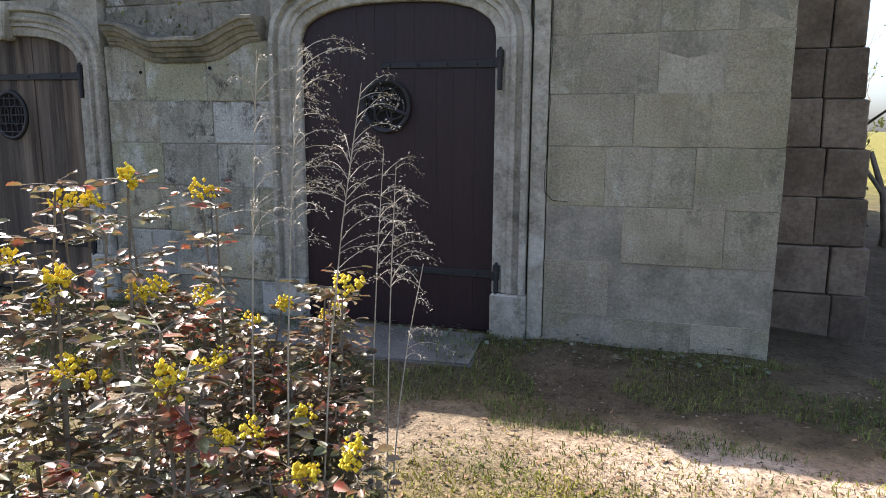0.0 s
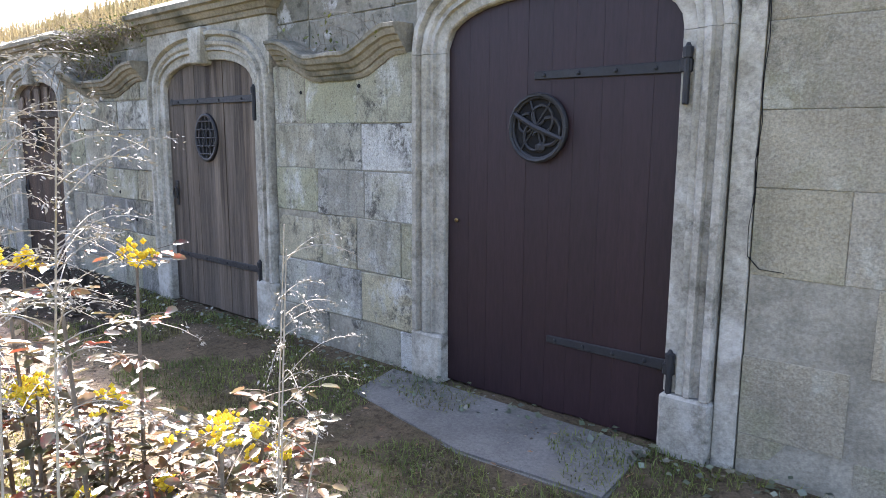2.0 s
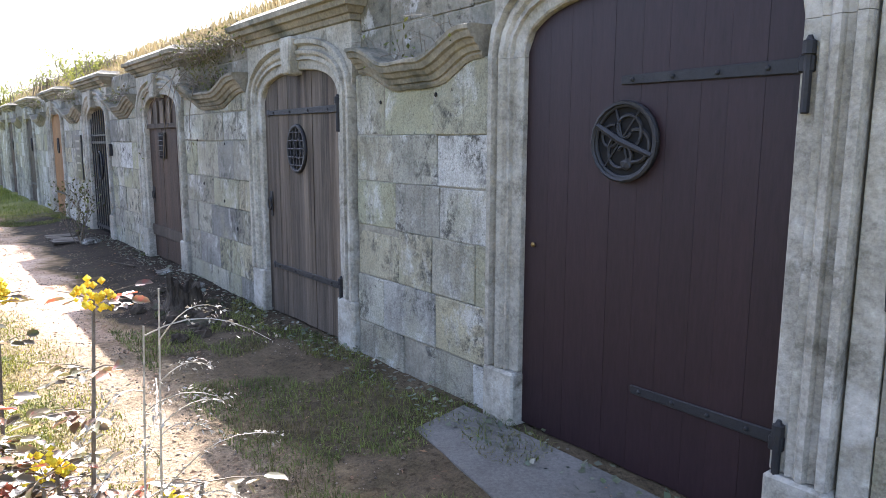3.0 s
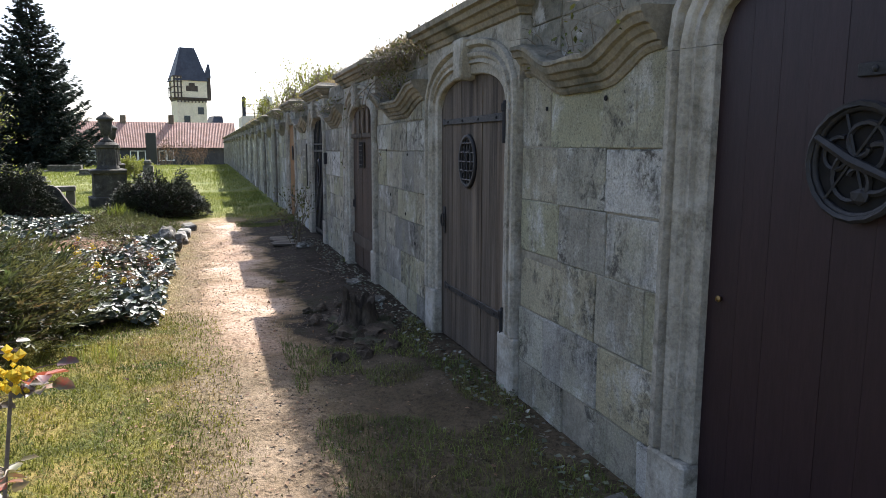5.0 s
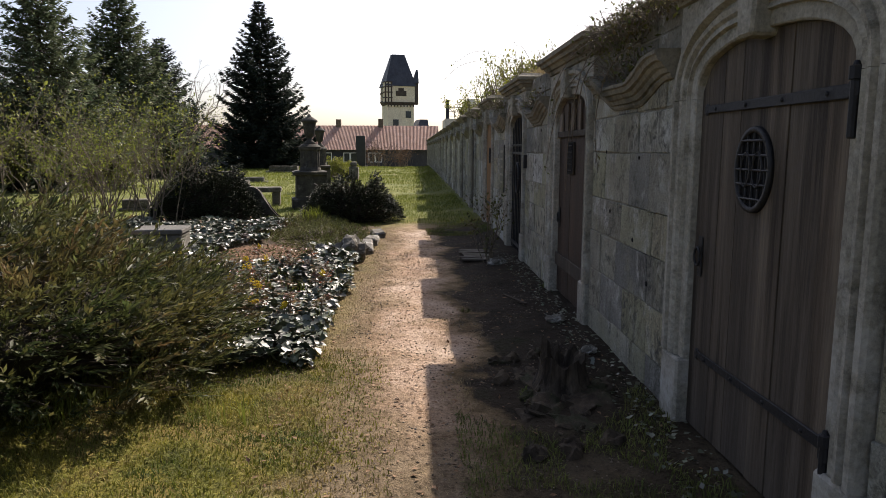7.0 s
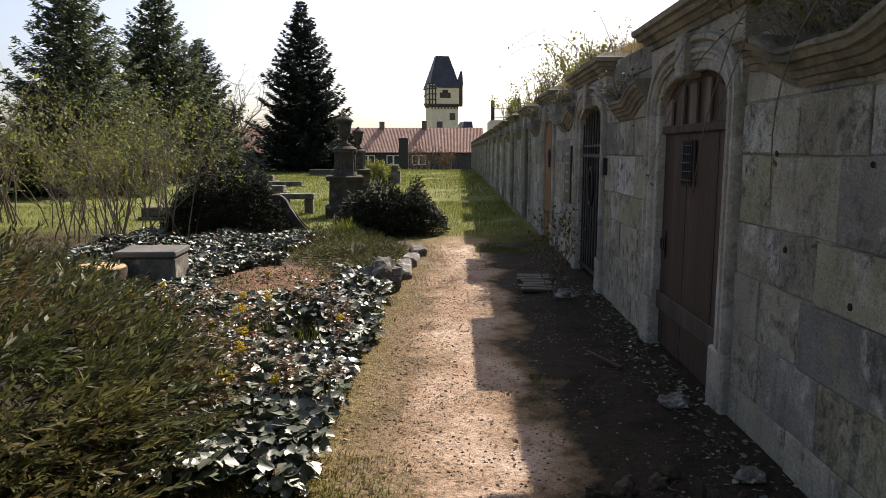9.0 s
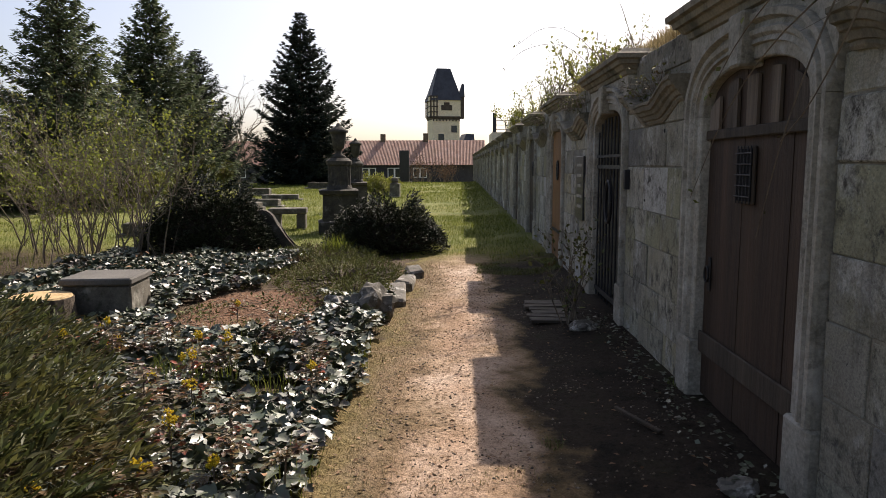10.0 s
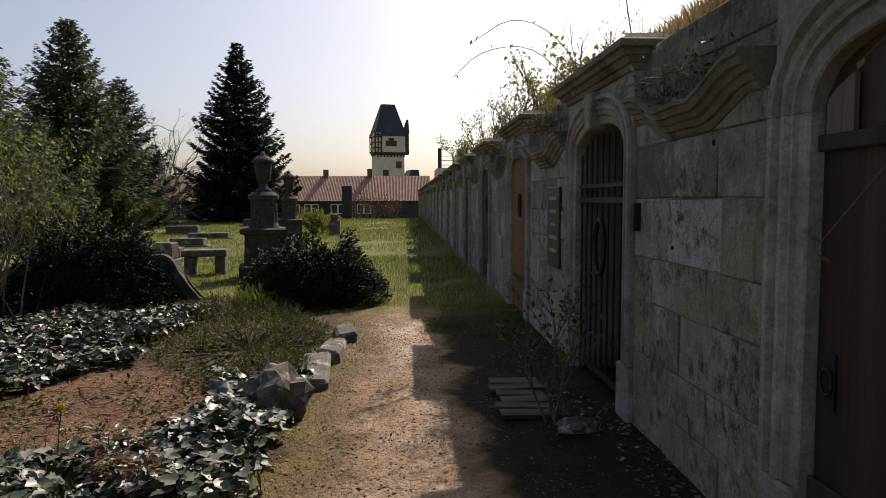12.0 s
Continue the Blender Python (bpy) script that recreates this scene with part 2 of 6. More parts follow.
GRASS = material("grass", (0.06, 0.09, 0.012), (0.23, 0.21, 0.03), 2.6, 0.7, 20, 0.0, 0.45, (0.25, 0.185, 0.075), 1.7, (0.52, 0.64), island=True, through_light=0.35)
GREENGRASS = material("green_grass", (0.11, 0.145, 0.02), (0.21, 0.235, 0.045), 0.8, 0.7, 10, 0.0, 0.3, island=True, through_light=0.35)
SHADEGRASS = material("shade_grass", (0.075, 0.105, 0.025), (0.165, 0.185, 0.05), 1.6, 0.75, 10, 0.0, 0.45, (0.12, 0.10, 0.045), 2.0, (0.52, 0.66), island=True, through_light=0.3)
DRYGRASS = material("dry_grass", (0.25, 0.19, 0.095), (0.38, 0.31, 0.17), 2, 0.8, 20, 0.0, 0.3, (0.15, 0.16, 0.05), 1.2, (0.54, 0.66), island=True, through_light=0.2)
LITTER = material("dead_leaves", (0.14, 0.08, 0.045), (0.26, 0.16, 0.09), 5, 0.8, 40, 0.0, 0.4, island=True)
GRASSY = material("bank_turf", (0.10, 0.09, 0.04), (0.22, 0.17, 0.08), 1.5, 0.95, 40, 0.6)
SOILCLOD = material("clod_soil", (0.034, 0.025, 0.017), (0.09, 0.068, 0.047), 9, 0.95, 40, 0.9, 0.2, (0.035, 0.036, 0.017), 4, (0.52, 0.62))
PEBBLE = material("pebbles", (0.09, 0.07, 0.05), (0.24, 0.2, 0.16), 9, 0.9, 60, 0.2, 0.5, island=True)
PALEMARK = material("pale_lettering", (0.3, 0.29, 0.26), (0.36, 0.35, 0.32), 10, 0.8, 60, 0.0)
DARKSTONE = material("mossy_dark_stone", (0.04, 0.037, 0.03), (0.085, 0.078, 0.062), 5, 0.92, 30, 0.6, 0.15, (0.16, 0.15, 0.125), 4, (0.57, 0.66))
ROTWOOD = material("rotten_wood", (0.035, 0.026, 0.018), (0.10, 0.078, 0.055), 9, 0.95, 40, 0.9, 0.0, (0.02, 0.015, 0.01), 6, (0.52, 0.62), stretch=(1.6, 1.6, 0.2))
# dark brown that stands in for shade deep inside the bushes
GAPSHADE = material("bush_gap_shade", (0.02, 0.016, 0.011), (0.045, 0.036, 0.024), 8, 0.95, 30, 0.8)
TILE = material("roof_tiles", (0.34, 0.19, 0.14), (0.44, 0.28, 0.22), 1.0, 0.85, 8, 0.3, 0.0, (0.28, 0.17, 0.12), 0.6, (0.5, 0.66))
SLATE = material("slate", (0.035, 0.04, 0.055), (0.06, 0.066, 0.085), 1.0, 0.6, 6, 0.2)
PLASTER = material("plaster", (0.62, 0.56, 0.44), (0.72, 0.66, 0.54), 0.8, 0.9, 6, 0.1)
TIMBER = material("timber_frame", (0.05, 0.04, 0.035), (0.085, 0.07, 0.06), 2, 0.85, 10, 0.1)
DARKWALL = material("dark_boarding", (0.035, 0.036, 0.045), (0.06, 0.06, 0.07), 1, 0.85, 6, 0.1)
WHITEPAINT = material("white_paint", (0.7, 0.7, 0.68), (0.8, 0.8, 0.78), 2, 0.6, 20, 0.0)
PANE = material("window_pane", (0.03, 0.035, 0.04), (0.05, 0.055, 0.06), 1, 0.15, 10, 0.0, gloss=0.5)


def ground_material():
    """Trodden path, grass, dirt with the wall's shade put into its colour and a patch of red-brown needles, each by its
    place in the plan, with ragged borders.
    """
    m = bpy.data.materials.new("ground")
    m.use_nodes = True
    nt = m.node_tree
    n, l = nt.nodes, nt.links
    bsdf = n["Principled BSDF"]
    geo = n.new("ShaderNodeNewGeometry")
    sep = n.new("ShaderNodeSeparateXYZ")
    l.new(geo.outputs["Position"], sep.inputs[0])

    def nz(s, detail=6.0, rough=0.6):
        t = n.new("ShaderNodeTexNoise")
        t.inputs["Scale"].default_value, t.inputs["Detail"].default_value, t.inputs["Roughness"].default_value = s, detail, rough
        l.new(geo.outputs["Position"], t.inputs["Vector"])
        return t.outputs["Fac"]

    def op(kind, a, b):
        k = n.new("ShaderNodeMath")
        k.operation = kind
        for q, v in enumerate((a, b)):
            if isinstance(v, (int, float)):
                k.inputs[q].default_value = v
            else:
                l.new(v, k.inputs[q])
        return k.outputs[0]

    def step(v, a, b):
        r = n.new("ShaderNodeMapRange")
        r.inputs["From Min"].default_value, r.inputs["From Max"].default_value = a, b
        l.new(v, r.inputs["Value"])
        return r.outputs["Result"]

    def mix(fac, c1, c2, kind="MIX"):
        x = n.new("ShaderNodeMix")
        x.data_type, x.blend_type = "RGBA", kind
        for key, v in ((0, fac), (6, c1), (7, c2)):
            if isinstance(v, (int, float)):
                x.inputs[key].default_value = v
            else:
                l.new(v, x.inputs[key])
        return x.outputs[2]

    wob = op("MULTIPLY", op("SUBTRACT", nz(1.3, 5), 0.5), 1.1)
    wob2 = op("MULTIPLY", op("SUBTRACT", nz(6, 5), 0.5), 0.5)
    X, Y = sep.outputs[0], op("ADD", op("ADD", sep.outputs[1], wob), wob2)
    turf = ramp_of(nt, nz(2.2, 8, 0.65), [(0.34, (0.05, 0.06, 0.012)), (0.5, (0.15, 0.135, 0.026)), (0.66, (0.23, 0.17, 0.06))])
    sand = ramp_of(nt, nz(1.7, 8, 0.65), [(0.3, (0.13, 0.082, 0.042)), (0.5, (0.25, 0.166, 0.097)), (0.66, (0.34, 0.245, 0.157))])
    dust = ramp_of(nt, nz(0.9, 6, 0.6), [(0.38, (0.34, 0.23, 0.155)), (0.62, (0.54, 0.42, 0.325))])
    # bare soil coloured near black, the wall's shade included in the tone
    shade_dirt = ramp_of(nt, nz(2.6, 8, 0.7), [(0.32, (0.013, 0.0098, 0.0065)), (0.52, (0.034, 0.025, 0.017)), (0.7, (0.024, 0.025, 0.011))])
    thatch = ramp_of(nt, nz(3.1, 9, 0.72), [(0.3, (0.07, 0.055, 0.03)), (0.48, (0.13, 0.098, 0.056)), (0.62, (0.19, 0.148, 0.095)), (0.74, (0.12, 0.12, 0.035))])
    bed = ramp_of(nt, nz(5, 8, 0.7), [(0.3, (0.05, 0.036, 0.024)), (0.7, (0.13, 0.095, 0.06))])
    red = ramp_of(nt, nz(4, 8, 0.7), [(0.3, (0.085, 0.045, 0.027)), (0.55, (0.17, 0.095, 0.058)), (0.72, (0.25, 0.155, 0.10))])
    lawn = ramp_of(nt, nz(0.7, 8, 0.65), [(0.3, (0.10, 0.125, 0.03)), (0.7, (0.19, 0.19, 0.06))])
    near = op("MULTIPLY", step(X, -17.5, -15.5), step(X, 6.0, 3.0))
    edge = op("MULTIPLY", step(X, -7.6, -5.6), 0.22)
    pathm = op("MULTIPLY", op("MULTIPLY", step(op("SUBTRACT", Y, edge), 2.0, 2.45), step(Y, 3.5, 3.25)), near)
    # darkened strip, starting about where the wall's shadow falls
    shade_dirtm = op("MULTIPLY", step(Y, 3.0, 3.5), near)
    bedm = op("MULTIPLY", op("MULTIPLY", step(X, -6.3, -6.9), step(X, -18.5, -17.0)), step(Y, 2.2, 1.95))
    col = mix(step(X, -16.0, -19.0), turf, lawn)
    col = mix(bedm, col, bed)
    ex, ey = op("MULTIPLY", op("ADD", X, 11.9), 0.76), op("MULTIPLY", op("SUBTRACT", Y, 0.75), 1.2)
    rr = op("ADD", op("MULTIPLY", ex, ex), op("MULTIPLY", ey, ey))
    col = mix(step(rr, 1.15, 0.8), col, red)
    col = mix(shade_dirtm, col, shade_dirt)
    col = mix(pathm, col, sand)
    # near path mixed towards thatch; its darker tone also takes in dappled shade
    worn = op("MULTIPLY", step(op("ADD", X, wob), -6.6, -5.2), step(op("ADD", X, wob), 0.6, -0.6))
    weedy = op("MULTIPLY", step(op("ADD", X, wob), -6.2, -4.6), op("MULTIPLY", shade_dirtm, 0.5))
    col = mix(weedy, col, thatch)
    fringe = op("MULTIPLY", pathm, step(op("SUBTRACT", Y, edge), 2.75, 2.35))
    col = mix(op("MULTIPLY", fringe, 0.75), col, thatch)
    col = mix(op("MULTIPLY", pathm, op("MULTIPLY", worn, 0.85)), col, thatch)
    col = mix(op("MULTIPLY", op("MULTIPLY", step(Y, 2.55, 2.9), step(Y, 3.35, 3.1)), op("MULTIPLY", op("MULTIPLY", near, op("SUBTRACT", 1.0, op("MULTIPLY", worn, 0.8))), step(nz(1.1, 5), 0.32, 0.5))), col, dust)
    grain = ramp_of(nt, nz(70, 4, 0.75), [(0.3, (0.5, 0.5, 0.5)), (0.5, (1.0, 1.0, 1.0)), (0.72, (1.45, 1.4, 1.35))])
    col = mix(0.7, col, grain, "MULTIPLY")
    fleck = ramp_of(nt, nz(24, 6, 0.7), [(0.36, (0.4, 0.37, 0.32)), (0.47, (1, 1, 1)), (0.56, (1.06, 1.06, 1.06)), (0.66, (1.3, 1.27, 1.22))])
    col = mix(0.8, col, fleck, "MULTIPLY")
    peb = n.new("ShaderNodeTexVoronoi")
    peb.inputs["Scale"].default_value = 38
    l.new(geo.outputs["Position"], peb.inputs["Vector"])
    spots = ramp_of(nt, peb.outputs["Distance"], [(0.06, (1.3, 1.28, 1.24)), (0.22, (1, 1, 1))])
    col = mix(0.8, col, spots, "MULTIPLY")
    l.new(col, bsdf.inputs["Base Color"])
    bsdf.inputs["Roughness"].default_value, bsdf.inputs["Specular IOR Level"].default_value = 0.95, 0.15
    b = n.new("ShaderNodeBump")
    b.inputs["Strength"].default_value, b.inputs["Distance"].default_value = 0.8, 0.03
    l.new(op("ADD", nz(28, 8, 0.7), op("MULTIPLY", nz(7, 6, 0.6), 1.2)), b.inputs["Height"])
    l.new(b.outputs["Normal"], bsdf.inputs["Normal"])
    return m


GROUND = ground_material()


# ---- building helpers ----
def mesh_of(name, bm, mat):
    me = bpy.data.meshes.new(name)
    bm.to_mesh(me)
    bm.free()
    for m in (mat if isinstance(mat, (list, tuple)) else [mat]):
        me.materials.append(m)
    return me


def part(name, bm, mat, parent=None, label="", smooth=False):
    me = mesh_of(name, bm, mat)
    if smooth:
        for p in me.polygons:
            p.use_smooth = True
    ob = new(name, me)
    if parent:
        ob.parent = parent
    if label:
        ob["label"] = label
    return ob


def thing(name, label, category, at=(0, 0, 0), turn=0.0, group="", kind=""):
    ob = new(name)
    ob.matrix_world = pose(*at, 0, 0, turn)
    return tagged(ob, label, category, group, kind)


def box(bm, x0, x1, y0, y1, z0, z1, bevel=0.0, skew=0.0):
    vs = bmesh.ops.create_cube(bm, size=1.0)["verts"]
    for v in vs:
        v.co = Vector(((x0 + x1) / 2 + v.co.x * (x1 - x0), (y0 + y1) / 2 + v.co.y * (y1 - y0), (z0 + z1) / 2 + v.co.z * (z1 - z0)))
        if skew:
            v.co += Vector((random.uniform(-skew, skew), random.uniform(-skew, skew), random.uniform(-skew, skew)))
    if bevel:
        es = list({e for v in vs for e in v.link_edges})
        bmesh.ops.bevel(bm, geom=es, offset=bevel, segments=1, affect="EDGES")
    return bm


def boxed(*a, **k):
    return box(bmesh.new(), *a, **k)


def lathe(bm, prof, n=16, at=(0, 0, 0)):
    rings = []
    for r, z in prof:
        rings.append([bm.verts.new((at[0] + r * math.cos(2 * math.pi * i / n), at[1] + r * math.sin(2 * math.pi * i / n), at[2] + z)) for i in range(n)])
    for a, b in zip(rings, rings[1:]):
        for i in range(n):
            bm.faces.new((a[i], a[(i + 1) % n], b[(i + 1) % n], b[i]))
    bm.faces.new(rings[0][::-1])
    bm.faces.new(rings[-1])
    return bm


def tube(bm, pts, radii, n=6):
    """A tapered tube along points."""
    rings = []
    pts = [Vector(p) for p in pts]
    for i, p in enumerate(pts):
        d = (pts[min(i + 1, len(pts) - 1)] - pts[max(i - 1, 0)]).normalized()
        s = d.cross(Vector((0.31, 0.87, 0.38))).normalized()
        u = d.cross(s)
        r = radii[i] if isinstance(radii, (list, tuple)) else radii
        rings.append([bm.verts.new(p + s * (r * math.cos(2 * math.pi * k / n)) + u * (r * math.sin(2 * math.pi * k / n))) for k in range(n)])
    for a, b in zip(rings, rings[1:]):
        for k in range(n):
            bm.faces.new((a[k], a[(k + 1) % n], b[(k + 1) % n], b[k]))
    bm.faces.new(rings[0][::-1])
    bm.faces.new(rings[-1])
    return bm


def sweep(bm, prof, path, y0, wear=0.0):
    """A moulding in the wall's plane: path of (x, z); prof of (a, b), a along the path's left normal, b out of the wall (towards -y)."""
    rings = []
    n = len(path)
    for i, (x, z) in enumerate(path):
        def dirn(p, q):
            d = Vector((q[0] - p[0], q[1] - p[1]))
            return d.normalized()
        d1 = dirn(path[max(i - 1, 0)], path[max(i, 1)])
        d2 = dirn(path[min(i, n - 2)], path[min(i + 1, n - 1)])
        t = (d1 + d2).normalized()
        nx, nz_ = -t.y, t.x
        k = 1.0 / max(0.5, t.dot(d1))
        ring = []
        for a, b in prof:
            w = wear * noise.noise(Vector((x * 9, z * 9, a * 30 + b * 20)))
            ring.append(bm.verts.new((x + nx * (a * k + w), y0 - b - w, z + nz_ * (a * k + w))))
        rings.append(ring)
    for r, s in zip(rings, rings[1:]):
        for k in range(len(prof)):
            k2 = (k + 1) % len(prof)
            bm.faces.new((r[k], r[k2], s[k2], s[k]))
    bm.faces.new(rings[0][::-1])
    bm.faces.new(rings[-1])
    bmesh.ops.recalc_face_normals(bm, faces=bm.faces[:])
    return bm


def ease(a, b, x):
    t = min(1.0, max(0.0, (x - a) / (b - a)))
    return t * t * (3 - 2 * t)


def ground_z(x, y):
    """Height of the ground: level along the walk, a little higher at the wall's foot, falling away far off."""
    z = 0.05 + 0.07 * ease(3.4, 4.4, y) * ease(1.5, 0.5, x)
    z -= 2.2 * ease(-62, -98, x)
    if abs(x) < 40 and abs(y) < 25:
        z += 0.02 * noise.noise(Vector((x * 0.8, y * 0.8, 0))) + 0.012 * noise.noise(Vector((x * 3, y * 3, 4)))
    z += 0.10 * ease(1.6, 0.2, y) * ease(-6.5, -8, x) * ease(-17, -15, x)
    return z


def mound_z(x, y):
    """Grassy earth over the vaults."""
    z = 2.56 + 0.85 * ease(4.6, 6.0, y) + 0.3 * ease(6, 9, y) - 3.2 * ease(14, 22, y)
    return z + (0.10 * noise.noise(Vector((x * 0.5, y * 0.6, 2))) + 0.05 * noise.noise(Vector((x * 2, y * 2, 7)))) * ease(4.5, 5.2, y)


# ---- plants, as many small leaves in one mesh ----
rng = np.random.default_rng(7)


def raw(name, verts, faces, mat, parent=None, kind=""):
    """A mesh from arrays: faces is a list of index arrays, each with rows of one length, or a plain list."""
    me = bpy.data.meshes.new(name)
    if isinstance(faces, list) and faces and isinstance(faces[0], np.ndarray):
        v = np.asarray(verts, np.float32).reshape(-1)
        loops = np.concatenate([f.reshape(-1) for f in faces]).astype(np.int32)
        sizes = np.concatenate([np.full(len(f), f.shape[1]) for f in faces])
        starts = np.concatenate(([0], np.cumsum(sizes)[:-1])).astype(np.int32)
        me.vertices.add(len(v) // 3)
        me.vertices.foreach_set("co", v)
        me.loops.add(len(loops))
        me.loops.foreach_set("vertex_index", loops)
        me.polygons.add(len(starts))
        me.polygons.foreach_set("loop_start", starts)
        me.update(calc_edges=True)
    else:
        me.from_pydata(verts, [], faces)
    me.materials.append(mat)
    ob = new(name, me)
    if parent:
        ob.parent = parent
    if kind:
        ob["kind"] = kind
    return ob


class Tubes:
    """Many thin tapered tubes gathered into one mesh."""

    def __init__(self):
        self.v, self.f = [], []

    def add(self, pts, radii, n=4):
        pts = np.asarray(pts, float)
        m = len(pts)
        d = np.empty_like(pts)
        d[1:-1] = pts[2:] - pts[:-2]
        d[0], d[-1] = pts[1] - pts[0], pts[-1] - pts[-2]
        d /= np.maximum(np.linalg.norm(d, axis=1, keepdims=True), 1e-9)
        s = np.cross(d, np.array([0.31, 0.87, 0.38]))
        s /= np.maximum(np.linalg.norm(s, axis=1, keepdims=True), 1e-9)
        u = np.cross(d, s)
        a = np.arange(n) * 2 * np.pi / n
        r = np.asarray(radii, float).reshape(-1, 1, 1) * np.ones((m, 1, 1))
        ring = pts[:, None] + r * (s[:, None] * np.cos(a)[None, :, None] + u[:, None] * np.sin(a)[None, :, None])
        b = self.count()
        k = np.arange(n)
        for i in range(m - 1):
            self.f.append(np.stack((b + i * n + k, b + i * n + (k + 1) % n, b + (i + 1) * n + (k + 1) % n, b + (i + 1) * n + k), 1))
        self.v.append(ring.reshape(-1, 3))
        self.total = b + m * n

    def count(self):
        return self.total if self.v else 0

    def mesh(self, name, mat, parent=None, kind="stuff"):
        return raw(name, np.concatenate(self.v), [np.concatenate(self.f)], mat, parent, kind)


def unit(v):
    return v / np.maximum(np.linalg.norm(v, axis=1, keepdims=True), 1e-9)


def leaf_mesh(name, pos, axis, up, length, width, mat, parent=None, fold=0.25, kind="", droop=0.0):
    """Pointed leaves folded along the midrib: base, two sides, tip."""
    pos, axis = np.asarray(pos, float), unit(np.asarray(axis, float))
    side = unit(np.cross(axis, np.asarray(up, float)))
    nrm = np.cross(side, axis)
    length, width = np.reshape(length, (-1, 1)), np.reshape(width, (-1, 1))
    mid = pos + axis * length * 0.45
    v = np.empty((len(pos), 4, 3))
    v[:, 0] = pos
    v[:, 1] = mid + side * width * 0.5 + nrm * width * fold
    v[:, 2] = pos + axis * length - nrm * length * droop
    v[:, 3] = mid - side * width * 0.5 + nrm * width * fold
    n = len(pos)
    q = np.arange(n)[:, None] * 4
    f = np.concatenate((q + np.array([[0, 1, 2]]), q + np.array([[0, 2, 3]])), 1).reshape(-1, 3)
    return raw(name, v.reshape(-1, 3), [f], mat, parent, kind)


def leaf_shape(name, pos, axis, up, length, width, outline, mat, parent=None, fold=0.2, kind=""):
    """Leaves of a given outline, (along, across) from base to tip for one half, folded along the midrib."""
    pos, axis = np.asarray(pos, float), unit(np.asarray(axis, float))
    side = unit(np.cross(axis, np.asarray(up, float)))
    nrm = np.cross(side, axis)
    length, width = np.reshape(length, (-1, 1)), np.reshape(width, (-1, 1))
    k = len(outline)
    n = len(pos)
    v = np.empty((n, 2 * k + 2, 3))
    v[:, 0] = pos
    v[:, k + 1] = pos + axis * length - nrm * length * 0.1
    for i, (u, w) in enumerate(outline):
        for j, sg in ((1 + i, 1), (2 * k + 1 - i, -1)):
            v[:, j] = pos + axis * length * u + side * (sg * w) * width + nrm * width * (abs(w) * fold)
    q = np.arange(n)[:, None] * (2 * k + 2)
    right = q + np.arange(0, k + 2)[None]
    left = q + np.array([[0] + list(range(k + 1, 2 * k + 2))])
    return raw(name, v.reshape(-1, 3), [right, left], mat, parent, kind)


IVY_OUTLINE = [(-0.12, 0.2), (0.05, 0.42), (0.3, 0.62), (0.42, 0.32), (0.62, 0.36)]
HOLLY_OUTLINE = [(0.08, 0.28), (0.22, 0.5), (0.32, 0.42), (0.5, 0.52), (0.62, 0.4), (0.8, 0.34)]


def blades(name, pos, height, width, mat, lean=0.5, parent=None, kind="stuff"):
    """Grass blades: two bent triangles and a tip each."""
    pos = np.asarray(pos, float)
    n = len(pos)
    a = rng.uniform(0, 2 * np.pi, n)
    d = np.stack((np.cos(a), np.sin(a), np.zeros(n)), 1)
    s = np.stack((-np.sin(a), np.cos(a), np.zeros(n)), 1)
    h = np.reshape(height, (-1, 1)) * np.ones((n, 1))
    w = np.reshape(width, (-1, 1)) * np.ones((n, 1))
    k = rng.uniform(0.1, 1.0, (n, 1)) * lean
    upv = np.array([[0, 0, 1.0]])
    m = pos + upv * h * 0.55 + d * h * k * 0.3
    v = np.stack((pos - s * w / 2, pos + s * w / 2, m + s * w * 0.4, m - s * w * 0.4, pos + upv * h * (1 - 0.3 * k) + d * h * k), 1)
    q = np.arange(n)[:, None] * 5
    return raw(name, v.reshape(-1, 3), [q + np.array([[0, 1, 2, 3]]), q + np.array([[3, 2, 4]])], mat, parent, kind)


def scatter(n, x0, x1, y0, y1, keep=None, fn=ground_z):
    out = []
    for a, b in zip(rng.uniform(x0, x1, n), rng.uniform(y0, y1, n)):
        if keep is None or keep(a, b):
            out.append((a, b, fn(a, b) - 0.005))
    return np.array(out)


def rough_blob(bm, at, r, amp=0.25, sub=2, seed=0.0, freq=1.3):
    vs = bmesh.ops.create_icosphere(bm, subdivisions=sub, radius=1.0)["verts"]
    for v in vs:
        d = v.co.normalized()
        k = 1 + amp * noise.noise(d * freq + Vector((seed, seed * 2, 0))) + amp * 0.5 * noise.noise(d * freq * 2.7 + Vector((0, seed, 3)))
        v.co = Vector(at) + Vector((d.x * r[0], d.y * r[1], d.z * r[2])) * k
    return bm


# ---- the vault wall ----
WY = 4.44        # face of the ashlar
CORE = 4.515     # face of the wall behind the stones
TOP = 2.60
END = 0.74
FAR = -83.0
# centre, opening width, springing height, rise
BAYS = [(-1.68, 1.38, 2.07, 0.25), (-4.96, 1.36, 1.95, 0.25), (-8.72, 1.36, 1.95, 0.25), (-12.27, 1.34, 1.95, 0.25), (-16.08, 1.3, 1.95, 0.25)]
bx = -19.85
while bx > FAR + 2:
    BAYS.append((bx, 1.3, 1.95, 0.25))
    bx -= 3.75
SIDE = 0.23


